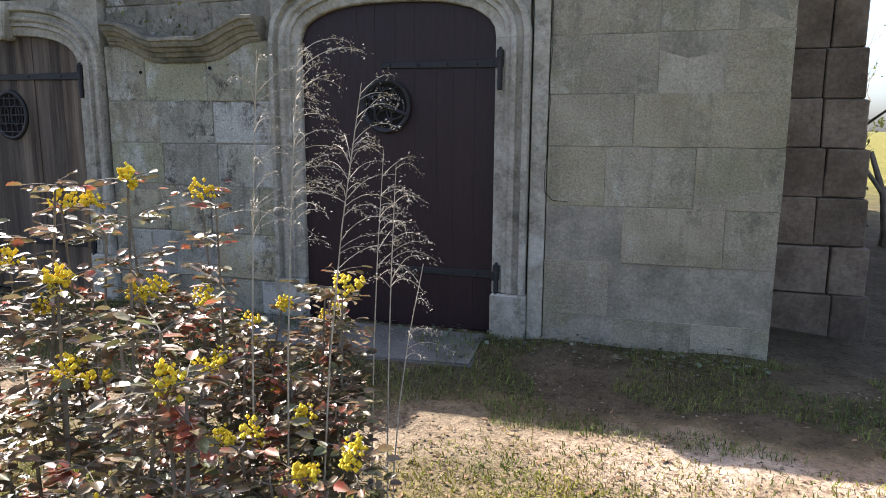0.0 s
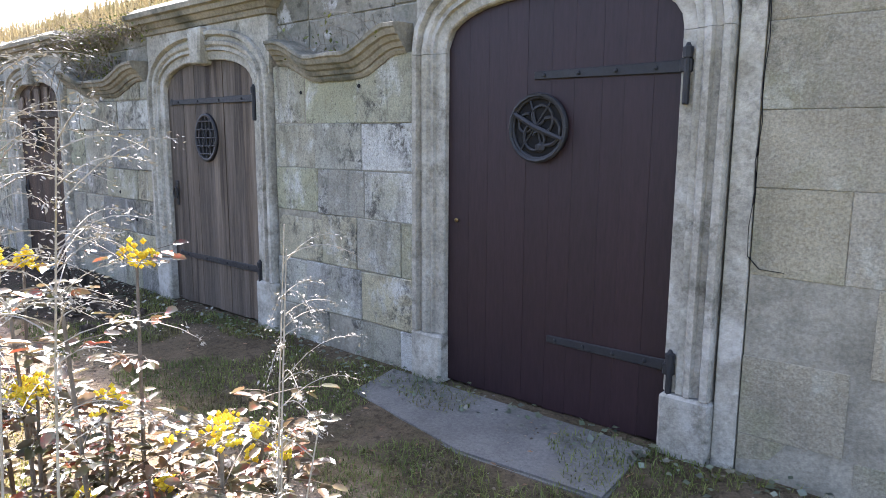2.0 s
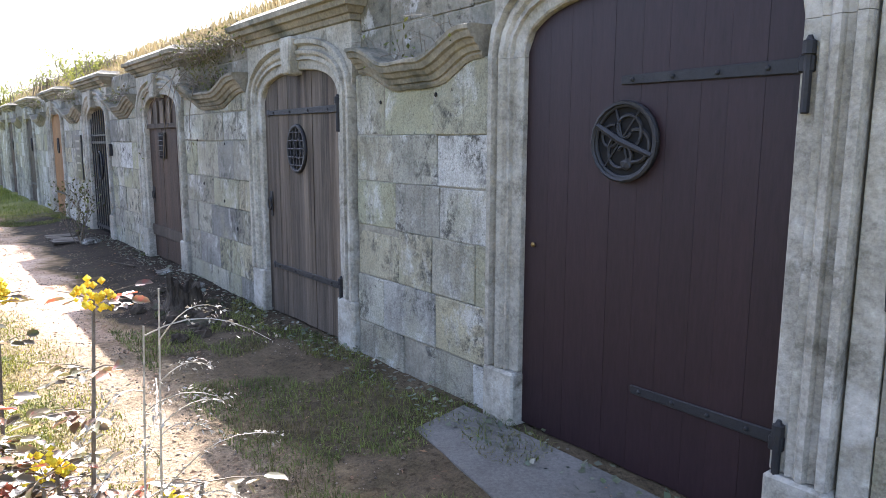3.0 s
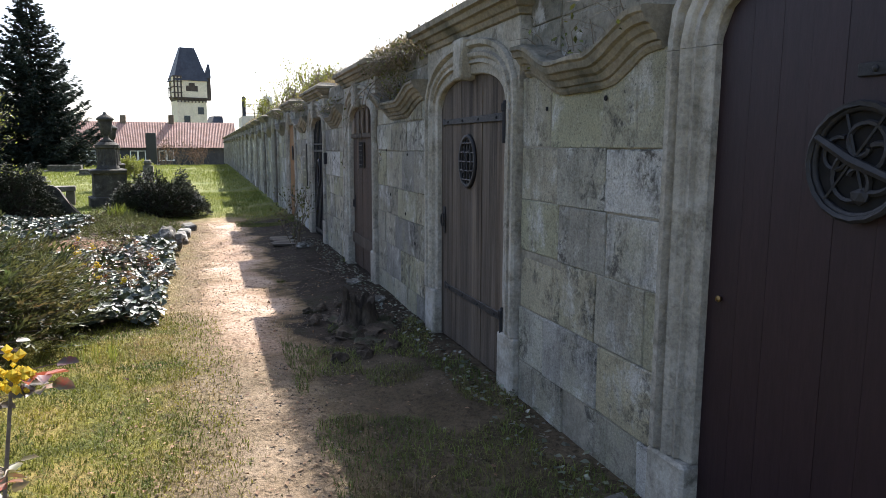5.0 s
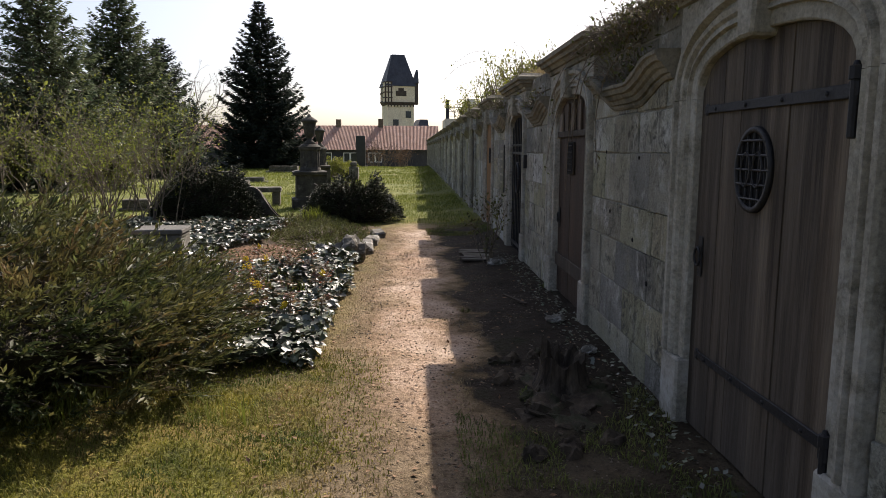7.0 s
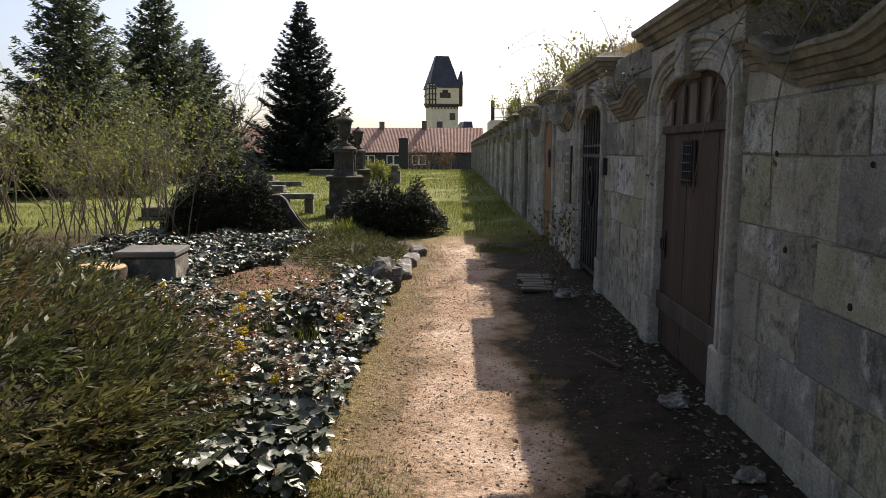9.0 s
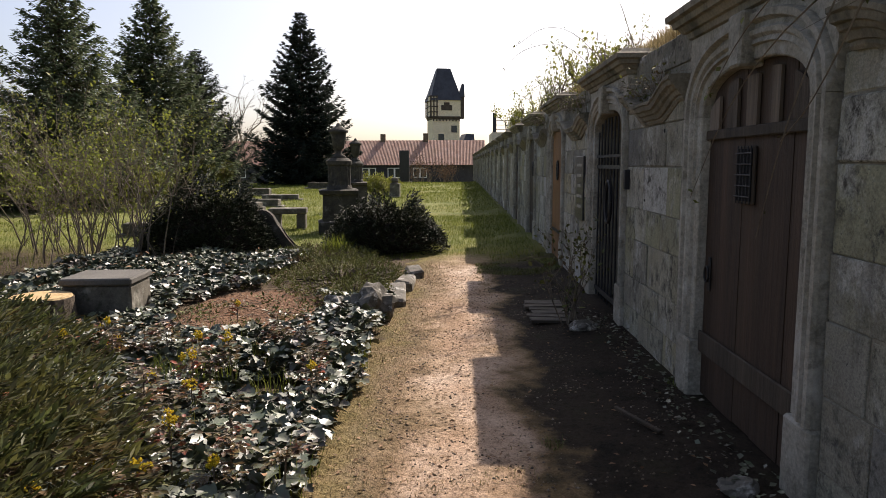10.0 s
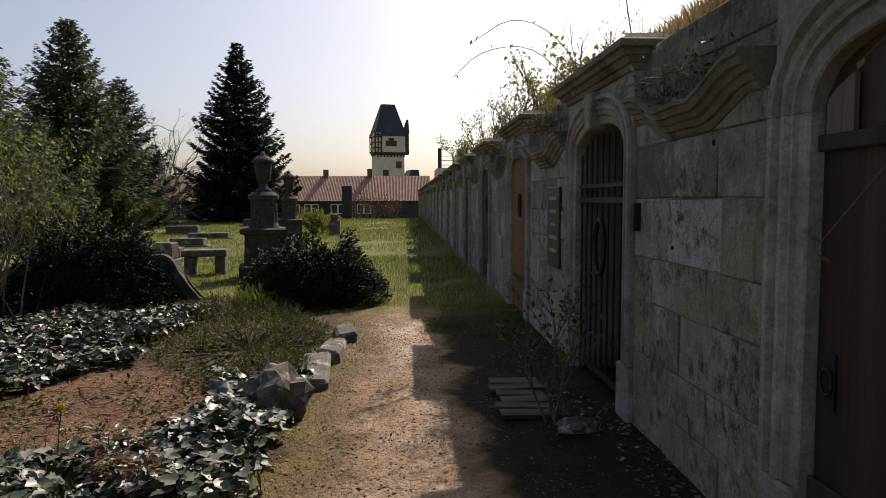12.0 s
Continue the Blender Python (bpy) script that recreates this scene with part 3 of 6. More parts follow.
def arch_path(c, w, spring, rise, z0, n=14):
    """Opening outline from the right foot over the arch to the left foot."""
    h = w / 2
    pts = [(c + h, z0), (c + h, spring)]
    for i in range(1, n):
        a = math.pi * i / n
        cx = math.cos(a)
        pts.append((c + h * math.copysign(abs(cx) ** 0.8, cx), spring + rise * math.sin(a) ** 0.8))
    return pts + [(c - h, spring), (c - h, z0)]


def arch_top(c, w, spring, rise, x):
    """Height of the opening's edge at x."""
    t = min(1.0, abs(x - c) / (w / 2))
    cx = t ** (1 / 0.8)
    return spring + rise * (max(0.0, 1 - cx * cx) ** 0.5) ** 0.8


def rings_up(bm, x0, x1, y0, y1, levels):
    """A block built of stacked rectangles; levels of (z, out), out beyond x0, x1 and y0 (the back stays at y1)."""
    rings = []
    for z, o in levels:
        rings.append([bm.verts.new(p) for p in ((x0 - o, y0 - o, z), (x1 + o, y0 - o, z), (x1 + o, y1, z), (x0 - o, y1, z))])
    for a, b in zip(rings, rings[1:]):
        for k in range(4):
            bm.faces.new((a[k], a[(k + 1) % 4], b[(k + 1) % 4], b[k]))
    bm.faces.new(rings[0][::-1])
    bm.faces.new(rings[-1])
    return bm


wall_front = thing("wall_north", "long weathered sandstone vault wall with pale ashlar blocks", "wall", kind="structure")
core = bmesh.new()
edges = [END - 0.02]
for c, w, s, r in BAYS:
    edges += [c + w / 2, c - w / 2]
edges.append(FAR)
for i in range(0, len(edges), 2):
    box(core, edges[i + 1], edges[i], CORE, CORE + 0.4, -0.3, TOP - 0.03)
for c, w, s, r in BAYS:
    n = 12
    for k in range(n):
        xa, xb = c - w / 2 + w * k / n, c - w / 2 + w * (k + 1) / n
        za, zb = arch_top(c, w, s, r, xa), arch_top(c, w, s, r, xb)
        v = [core.verts.new(p) for p in ((xa, CORE, za), (xb, CORE, zb), (xb, CORE, TOP - 0.03), (xa, CORE, TOP - 0.03),
                                         (xa, CORE + 0.4, za), (xb, CORE + 0.4, zb), (xb, CORE + 0.4, TOP - 0.03), (xa, CORE + 0.4, TOP - 0.03))]
        for f in ((0, 1, 2, 3), (5, 4, 7, 6), (0, 4, 5, 1), (3, 2, 6, 7)):
            core.faces.new([v[q] for q in f])
# unseen back and end walls, added to keep light out of the vaults
box(core, FAR, END - 0.02, CORE + 2.2, CORE + 2.4, -0.3, TOP - 0.03)
box(core, END - 0.4, END - 0.02, CORE + 0.41, CORE + 2.19, -0.3, TOP - 0.03)
box(core, FAR, FAR + 0.3, CORE + 0.41, CORE + 2.19, -0.3, TOP - 0.03)
part("core", core, MORTAR, wall_front)

SURROUND = [(0.0, -0.10), (0.0, 0.0), (0.008, 0.008), (0.066, 0.008), (0.072, 0.03), (0.10, 0.022), (0.115, 0.04), (0.14, 0.045), (0.15, 0.02),
            (0.175, 0.015), (0.19, 0.05), (0.222, 0.05), (0.23, 0.03), (0.23, -0.07)]
CORNICE = [(0.82 * a, 0.85 * b) for a, b in [(-0.12, -0.07), (-0.12, 0.015), (-0.10, 0.03), (-0.08, 0.03), (-0.075, 0.05), (-0.04, 0.065), (-0.03, 0.085), (0.0, 0.10), (0.008, 0.125),
           (0.045, 0.135), (0.055, 0.15), (0.08, 0.15), (0.09, 0.12), (0.095, -0.07)]]
KCAP = [(2.46, -0.01), (2.47, 0.02), (2.505, 0.03), (2.51, 0.05), (2.545, 0.075), (2.55, 0.10), (2.585, 0.11), (2.595, 0.14), (2.635, 0.145), (2.65, 0.11), (2.69, 0.06)]


def spandrel(c, w, s, r, half, top, y):
    """Flat stone over the arch, its lower edge hidden under the arch moulding."""
    bm = bmesh.new()
    n = 20
    for k in range(n):
        xa, xb = c - half + 2 * half * k / n, c - half + 2 * half * (k + 1) / n
        z = [max(2.04, arch_top(c, w + 2 * SIDE - 0.1, s, r + SIDE - 0.05, X)) if abs(X - c) < w / 2 + SIDE - 0.05 else 2.04 for X in (xa, xb)]
        v = [bm.verts.new(p) for p in ((xa, y, z[0]), (xb, y, z[1]), (xb, y, top), (xa, y, top), (xa, CORE + 0.02, z[0]), (xb, CORE + 0.02, z[1]), (xb, CORE + 0.02, top), (xa, CORE + 0.02, top))]
        for f in ((0, 1, 2, 3), (0, 4, 5, 1)) + (((0, 3, 7, 4),) if k == 0 else ()) + (((1, 5, 6, 2),) if k == n - 1 else ()):
            bm.faces.new([v[q] for q in f])
    bmesh.ops.remove_doubles(bm, verts=bm.verts[:], dist=1e-4)
    return bm


def plank_strip(xa, xb, y, zb, c, w, s, r, thick=0.03, raise_=0.0):
    """A plank whose head follows the arch."""
    bm = bmesh.new()
    n = 3
    fr, bk = [], []
    for k in range(n + 1):
        X = xa + (xb - xa) * k / n
        z = arch_top(c, w, s, r, X) - 0.004 + raise_
        fr.append((bm.verts.new((X, y, zb)), bm.verts.new((X, y, z))))
        bk.append((bm.verts.new((X, y + thick, zb)), bm.verts.new((X, y + thick, z))))
    for k in range(n):
        bm.faces.new((fr[k][0], fr[k + 1][0], fr[k + 1][1], fr[k][1]))
        bm.faces.new((bk[k + 1][0], bk[k][0], bk[k][1], bk[k + 1][1]))
        bm.faces.new((fr[k][1], fr[k + 1][1], bk[k + 1][1], bk[k][1]))
    bm.faces.new((fr[0][0], fr[0][1], bk[0][1], bk[0][0]))
    bm.faces.new((fr[n][1], fr[n][0], bk[n][0], bk[n][1]))
    return bm


def strap(leaf, xr, xl, z, y, tip=True):
    """Strap hinge: tapering band with bolts, an eye, and an upright pintle on the stone."""
    s = part("strap_hinge", boxed(xl, xr + 0.05, y - 0.012, y, z - 0.028, z + 0.028, 0.004), IRON, leaf, "black wrought iron strap hinge")
    me = s.data
    for v in me.vertices:
        if v.co.x < (xl + xr) / 2:
            v.co.z = z + (v.co.z - z) * 0.7
    for k in range(4):
        X = xl + (xr - xl) * (0.08 + 0.26 * k)
        part("bolt", lathe(bmesh.new(), [(0.011, 0), (0.009, 0.006), (0.004, 0.009)], 8), IRON, s).matrix_basis = pose(X, y - 0.012, z, 90, 0, 0)
    if tip:
        part("finial", lathe(bmesh.new(), [(0.03, 0), (0.034, 0.006), (0.02, 0.012)], 8), IRON, s).matrix_basis = pose(xl - 0.02, y, z, 90, 0, 0)
    part("pintle", lathe(bmesh.new(), [(0.012, -0.17), (0.016, -0.165), (0.016, 0.03), (0.024, 0.032), (0.024, 0.075), (0.014, 0.08), (0.008, 0.095)], 8, (xr + 0.055, WY - 0.024, z)), IRON, leaf)
    part("hinge_eye", boxed(xr + 0.02, xr + 0.075, WY - 0.03, y - 0.012, z - 0.03, z + 0.03, 0.006), IRON, s)


def grille(leaf, x, z, y, rx, rz, style):
    """Round or oval opening with an iron ring and bars."""
    bm = bmesh.new()
    n = 28
    for ro, ri, ya, yb in ((1.0, 0.86, y - 0.022, y + 0.0),):
        rr = []
        for k in range(n):
            a = 2 * math.pi * k / n
            ca, sa = math.cos(a), math.sin(a)
            rr.append([bm.verts.new((x + rx * f * ca, yy, z + rz * f * sa)) for f, yy in ((ro, yb), (ro * 0.98, ya), (ri, ya), (ri * 0.99, yb))])
        for k in range(n):
            p, q = rr[k], rr[(k + 1) % n]
            for m in range(4):
                bm.faces.new((p[m], q[m], q[(m + 1) % 4], p[(m + 1) % 4]))
    g = part("grille_ring", bm, IRON, leaf, "wrought iron ring of a small door grille", True)
    # flat disc on the leaf; the dark behind the ring is its colour
    back = lathe(bmesh.new(), [(0.87, 0.0), (0.86, 0.002)], n)
    part("opening", back, BLACK, g).matrix_basis = pose(x, y - 0.003, z, 90, 0, 0) @ Matrix.Diagonal((rx, rz, 1, 1))
    bars = bmesh.new()
    if style == "scroll":
        def spiral(cx, cz, r0, r1, a0, a1, thick, dy):
            pts = []
            for k in range(21):
                a = radians(a0 + (a1 - a0) * k / 20)
                r = r0 + (r1 - r0) * k / 20
                pts.append((x + rx * (cx + r * math.cos(a)), y - dy, z + rz * (cz + r * math.sin(a))))
            tube(bars, pts, thick, 5)

        spiral(0.0, 0.0, 0.98, 0.98, 0, 360, 0.011, 0.024)
        spiral(0.06, 0.3, 0.5, 0.14, -60, 330, 0.009, 0.014)
        spiral(-0.05, -0.3, 0.5, 0.14, 120, 510, 0.009, 0.014)
        spiral(0.34, -0.06, 0.46, 0.36, -120, 110, 0.010, 0.012)
        spiral(-0.42, 0.1, 0.34, 0.2, 70, 330, 0.008, 0.012)
        tube(bars, [(x - rx * 0.84, y - 0.022, z + rz * 0.42), (x - rx * 0.1, y - 0.024, z + rz * 0.02), (x + rx * 0.86, y - 0.022, z - rz * 0.34)], [0.014, 0.017, 0.013], 6)
        tube(bars, [(x - rx * 0.6, y - 0.018, z - rz * 0.66), (x + rx * 0.45, y - 0.018, z + rz * 0.78)], 0.006, 5)
        tube(bars, [(x - rx * 0.3, y - 0.016, z + rz * 0.84), (x + rx * 0.12, y - 0.016, z - rz * 0.5)], 0.006, 5)
        rough_blob(bars, (x + rx * 0.1, y - 0.018, z - rz * 0.58), (0.035, 0.012, 0.026), 0.2, 1, 2.0)
    else:
        for k in range(-2, 3):
            h = math.sqrt(max(0.0, 1 - (k / 3) ** 2)) * 0.9
            tube(bars, [(x + rx * k / 3, y - 0.012, z - rz * h), (x + rx * k / 3, y - 0.012, z + rz * h)], 0.006, 5)
            tube(bars, [(x - rx * h, y - 0.018, z + rz * k / 3), (x + rx * h, y - 0.018, z + rz * k / 3)], 0.006, 5)
        for sx in (-1, 1):
            pts = [(x + rx * (sx * 0.32 + 0.25 * math.cos(radians(a))), y - 0.02, z + rz * 0.4 * math.sin(radians(a))) for a in range(0, 361, 30)]
            tube(bars, pts, 0.006, 5)
    part("grille_bars", bars, IRON, g)


def plank_leaf(d, c, w, s, r, mat, n, z0, label, y=4.50, gap=0.0025):
    leaf = part("door_leaf", boxed(c - w / 2 - 0.01, c + w / 2 + 0.01, y + 0.036, y + 0.06, z0, s - 0.02), mat, d, label)
    cuts = [c - w / 2 + w * (k + (random.uniform(-0.16, 0.16) if 0 < k < n else 0)) / n for k in range(n + 1)]
    for k in range(n):
        part("plank", plank_strip(cuts[k] + gap, cuts[k + 1] - gap, y + random.uniform(0, 2.0 * gap), z0 + random.uniform(0, 0.012), c, w, s, r), mat, leaf)
    return leaf


def ring_handle(leaf, x, z, y):
    part("escutcheon", boxed(x - 0.025, x + 0.025, y - 0.008, y, z - 0.11, z + 0.11, 0.004), IRON, leaf)
    pts = [(x + 0.035 * math.cos(radians(a)), y - 0.022, z + 0.05 * math.sin(radians(a))) for a in range(0, 361, 30)]
    part("ring_handle", tube(bmesh.new(), pts, 0.007, 6), IRON, leaf, "iron ring handle", True)


def doorway(i, c, w, spring, rise):
    txt = {0: "tall moulded sandstone doorway with a dark maroon plank door", 1: "moulded sandstone doorway with a weathered grey plank door",
           2: "sandstone doorway with a decayed brown plank door", 3: "sandstone doorway closed by a black iron bar gate",
           4: "sandstone doorway with an ochre brown plank door"}.get(i, "worn sandstone doorway in the long vault wall")
    d = thing("door_%d" % (i + 1), txt, "doorway", kind="structure")
    z0 = 0.1
    near = i < 7
    prof = SURROUND if near else [SURROUND[q] for q in (0, 1, 3, 5, 7, 9, 11, 13)]
    cut = 0.42 if i == 0 else 0.5
    path = arch_path(c, w, spring, rise, cut, 16 if near else 8)[::-1]
    # left jamb, arch, right jamb as separate stones
    ns = next(k for k, p in enumerate(path) if p[1] >= spring - 1e-6)
    part("jamb", sweep(bmesh.new(), prof, [path[0], (path[0][0], (cut + spring) / 2), (path[0][0], spring - 0.004)], WY, 0.004), TRIM, d)
    part("arch", sweep(bmesh.new(), prof, [(path[1][0], spring - 0.002), (path[1][0], spring + 0.012)] + path[2:-2] + [(path[-2][0], spring + 0.012), (path[-2][0], spring - 0.002)], WY, 0.004 if near else 0), TRIM, d)
    part("jamb", sweep(bmesh.new(), prof, [(path[-1][0], spring - 0.004), (path[-1][0], (cut + spring) / 2), path[-1]], WY, 0.004), TRIM, d)
    for s in (-1, 1):
        a, b = sorted((c + s * (w / 2 - 0.003), c + s * (w / 2 + SIDE + 0.01)))
        part("plinth", boxed(a, b, WY - 0.05 if i == 0 else WY - 0.042, WY + 0.1, -0.05, cut - 0.004, 0.014), TRIM, d)
    kz = spring + rise
    if i:
        bm = bmesh.new()
        box(bm, c - 0.085, c + 0.085, WY - 0.09, WY + 0.06, kz - 0.035, kz + 0.25, 0.014)
        for v in bm.verts:
            v.co.x = c + (v.co.x - c) * (0.8 + 0.5 * (v.co.z - kz) / 0.3)
        part("keystone", bm, TRIM, d)
        half = w / 2 + SIDE + 0.0
        part("frieze", spandrel(c, w, spring, rise, half, 2.462, WY - 0.015), TRIM, d)
        part("cornice", rings_up(bmesh.new(), c - half, c + half, WY - 0.015, CORE + 0.35, KCAP), CAP, d)
    else:
        half = w / 2 + SIDE - 0.012
        part("frieze", spandrel(c, w, spring, rise, half, 2.53, WY - 0.01), TRIM, d)
        part("cornice", rings_up(bmesh.new(), c - half, c + half, WY - 0.01, CORE + 0.35, [(z + 0.07, o * 0.35) for z, o in KCAP]), CAP, d)
    part("sill", boxed(c - w / 2 - 0.05, c + w / 2 + 0.05, WY - 0.08, WY + 0.25, -0.05, z0, 0.012), TRIM, d)
    y = 4.47
    if i == 0:
        leaf = plank_leaf(d, c, w, spring, rise, MAROON, 10, z0 + 0.025, "dark maroon painted plank door", y, 0.0006)
        strap(leaf, c + w / 2 - 0.02, c - 0.1, 1.915, y, False)
        strap(leaf, c + w / 2 - 0.02, c + 0.02, 0.53, y, False)
        grille(leaf, -1.745, 1.648, y, 0.175, 0.175, "scroll")
        part("knob", lathe(bmesh.new(), [(0.008, 0), (0.014, 0.012), (0.006, 0.02)], 8), BRASS, leaf, "small brass keyhole knob").matrix_basis = pose(c - w / 2 + 0.07, y, 1.12, 90, 0, 0)
    elif i == 1:
        leaf = plank_leaf(d, c, w, spring, rise, GREYWOOD, 6, z0 + 0.03, "weathered grey-brown plank door", y)
        strap(leaf, c + w / 2 - 0.02, c - w / 2 + 0.1, 1.885, y)
        strap(leaf, c + w / 2 - 0.02, c - w / 2 + 0.14, 0.56, y)
        grille(leaf, -5.01, 1.585, y, 0.17, 0.2, "bars")
        ring_handle(leaf, c - w / 2 + 0.09, 1.1, y)
    elif i == 2:
        leaf = plank_leaf(d, c, w, spring, rise, BROWNWOOD, 5, z0 + 0.03, "brown plank door with decayed upper boards", y + 0.02)
        part("rail", boxed(c - w / 2, c + w / 2, y - 0.005, y + 0.016, 1.80, 1.86, 0.006), DARKWOOD, leaf)
        part("rail", boxed(c - w / 2, c + w / 2, y - 0.003, y + 0.016, 0.42, 0.56, 0.006), DARKWOOD, leaf)
        for k in range(5):
            X = c - w / 2 + w * (k + 0.5) / 5
            part("slat", plank_strip(X - random.uniform(0.05, 0.095), X + random.uniform(0.04, 0.09), y - 0.002, 1.86, c, w, spring, rise, 0.018, -0.03 - random.uniform(0, 0.06)), GREYWOOD, leaf)
        wx, wz = c - 0.06, 1.6
        hatch = part("hatch", boxed(wx - 0.115, wx + 0.115, y - 0.001, y + 0.018, wz - 0.17, wz + 0.15, 0.006), DARKWOOD, leaf)
        # near-black sheet on the hatch, coloured as the shade behind the bars
        part("opening", boxed(wx - 0.098, wx + 0.098, y - 0.005, y - 0.003, wz - 0.155, wz + 0.135), BLACK, hatch)
        bars = bmesh.new()
        for k in range(5):
            X = wx - 0.09 + 0.045 * k
            tube(bars, [(X, y - 0.008, wz - 0.17), (X, y - 0.008, wz + 0.15)], 0.004, 5)
            tube(bars, [(wx - 0.11, y - 0.013, wz - 0.13 + 0.06 * k), (wx + 0.11, y - 0.013, wz - 0.13 + 0.06 * k)], 0.004, 5)
        part("grille_bars", bars, IRON, hatch, "rusty iron grille")
        ring_handle(leaf, c - w / 2 + 0.1, 0.95, y + 0.02)
    elif i == 3:
        gate = part("gate_frame", boxed(c - w / 2, c + w / 2, y, y + 0.03, 1.60, 1.64), IRON, d, "black wrought iron bar gate")
        part("rail", boxed(c - w / 2, c + w / 2, y, y + 0.03, 1.72, 1.75), IRON, gate)
        part("rail", boxed(c - w / 2, c + w / 2, y, y + 0.03, 0.2, 0.25), IRON, gate)
        for k in range(9):
            X = c - w / 2 + 0.04 + (w - 0.08) * k / 8
            part("bar", tube(bmesh.new(), [(X, y + 0.015, 0.14), (X, y + 0.015, 1.0), (X, y + 0.015, arch_top(c, w, spring, rise, X) - 0.06)], 0.010, 6), IRON, gate)
        pts = [(c + 0.13 * math.cos(radians(a)), y - 0.005, 1.25 + 0.22 * math.sin(radians(a))) for a in range(0, 361, 24)]
        part("wreath", tube(bmesh.new(), pts, 0.022, 6), IRON, gate)
        # dark sheet added behind the bars in place of the unlit vault
        part("back_panel", boxed(c - w / 2, c + w / 2, y + 0.5, y + 0.53, 0, 2.2), DARKWOOD, gate)
    else:
        mat = OCHREWOOD if i == 4 else (DARKWOOD, BROWNWOOD, GREYWOOD, DARKWOOD, GREYWOOD)[i % 5]
        leaf = plank_leaf(d, c, w, spring, rise, mat, 5 if near else 3, z0 + 0.03, "plank door", y)
        if near:
            grille(leaf, c, 1.55, y, 0.09, 0.16, "bars")
            part("strap_hinge", boxed(c - w / 2 + 0.1, c + w / 2, y - 0.012, y, 0.55, 0.6), IRON, leaf)
    return d


def wave(a, b, za, zb, n=26):
    """High ends, low middle."""
    out = []
    for k in range(n + 1):
        t = k / n
        e = ease(0.05, 0.36, t) * ease(0.95, 0.64, t)
        out.append((a + (b - a) * t, za + (zb - za) * e))
    return out


doors = [doorway(i, *b) for i, b in enumerate(BAYS)]
PANELS = []
for i in range(len(BAYS) - 1):
    a = BAYS[i + 1][0] + BAYS[i + 1][1] / 2 + SIDE + 0.07
    b = BAYS[i][0] - BAYS[i][1] / 2 - SIDE - (0.02 if i == 0 else 0.07)
    PANELS.append((a - 0.05, b + 0.05))
    bm = sweep(bmesh.new(), CORNICE, wave(a + 0.03, b - 0.05, 2.19, 2.06, 28 if i < 5 else 10), WY, 0.006 if i < 5 else 0)
    tagged(part("trim_%d" % (i + 1), bm, CAP), "swagged moulded sandstone cornice between two doorways", "cornice", "swagged cornices", "structure")


def stones(a, b, z0, z1, y, parent, widths=(0.3, 0.72), heights=(0.27, 0.38), mat=None, joint=0.004, deep=0.009, worn=0.008):
    part("pointing", boxed(a + 0.004, b - 0.004, y + deep, CORE + 0.005, z0, z1 - 0.004), MORTAR, parent)
    z = z0
    while z < z1 - 0.02:
        h = random.uniform(*heights)
        if z + h > z1 - 0.12:
            h = z1 - z
        X = a
        while X < b - 0.01:
            w = random.uniform(*widths)
            if X + w > b - 0.16:
                w = b - X
            j = joint + random.choice((0, 0.001, 0.002, 0.003, 0.007))
            part("stone", boxed(X + j / 2, X + w - j / 2, y + random.uniform(-0.006, 0.006), CORE + 0.02, z + j / 2, z + h - j / 2, random.uniform(0.3 * worn, worn), 0.6 * worn), mat or ASHLAR, parent)
            X += w
        z += h


# end panel beside the tall door, then the panels between the doors
stones(-0.64, END, 0.0, 2.42, WY, wall_front, (0.35, 0.75), (0.3, 0.4), LICHEN, 0.001, 0.003, 0.003)
part("strip", boxed(BAYS[0][0] + BAYS[0][1] / 2 + SIDE + 0.012, -0.645, WY - 0.006, CORE + 0.02, -0.05, 2.42, 0.004), TRIM, wall_front)
for a, b in PANELS[:6]:
    stones(a, b, 0.02, 2.1, WY, wall_front)
    stones(a, b, 2.105, TOP - 0.01, WY + 0.05, wall_front, (0.3, 0.6), (0.26, 0.32), RUBBLE)
rest = bmesh.new()
for a, b in PANELS[6:]:
    for k in range(6):
        z = 0.02 + 0.33 * k
        m = (a + b) / 2 + random.uniform(-0.3, 0.3)
        box(rest, a, m - 0.006, WY + random.uniform(-0.01, 0.01), CORE + 0.01, z, z + 0.322)
        box(rest, m + 0.006, b, WY + random.uniform(-0.01, 0.01), CORE + 0.01, z, z + 0.322)
tagged(part("far_stones", rest, ASHLAR_FAR, wall_front), kind="stuff")

# settlement crack beside the tall door, and black discs standing in for shaded dowel holes
crack = bmesh.new()
zig = [(-0.628, 2.42), (-0.634, 2.2), (-0.628, 2.0), (-0.642, 1.82), (-0.632, 1.66), (-0.648, 1.5), (-0.64, 1.38), (-0.655, 1.22), (-0.65, 1.1), (-0.6, 1.05), (-0.5, 1.045)]
row = [(crack.verts.new((a - 0.001, WY - 0.0085, z)), crack.verts.new((a + 0.0014, WY - 0.0085, z + 0.002)), crack.verts.new((a, WY + 0.02, z))) for a, z in zig]
for p, q in zip(row, row[1:]):
    crack.faces.new((p[0], p[1], q[1], q[0]))
    crack.faces.new((p[1], p[2], q[2], q[1]))
    crack.faces.new((p[2], p[0], q[0], q[2]))
part("crack", crack, BLACK, wall_front)
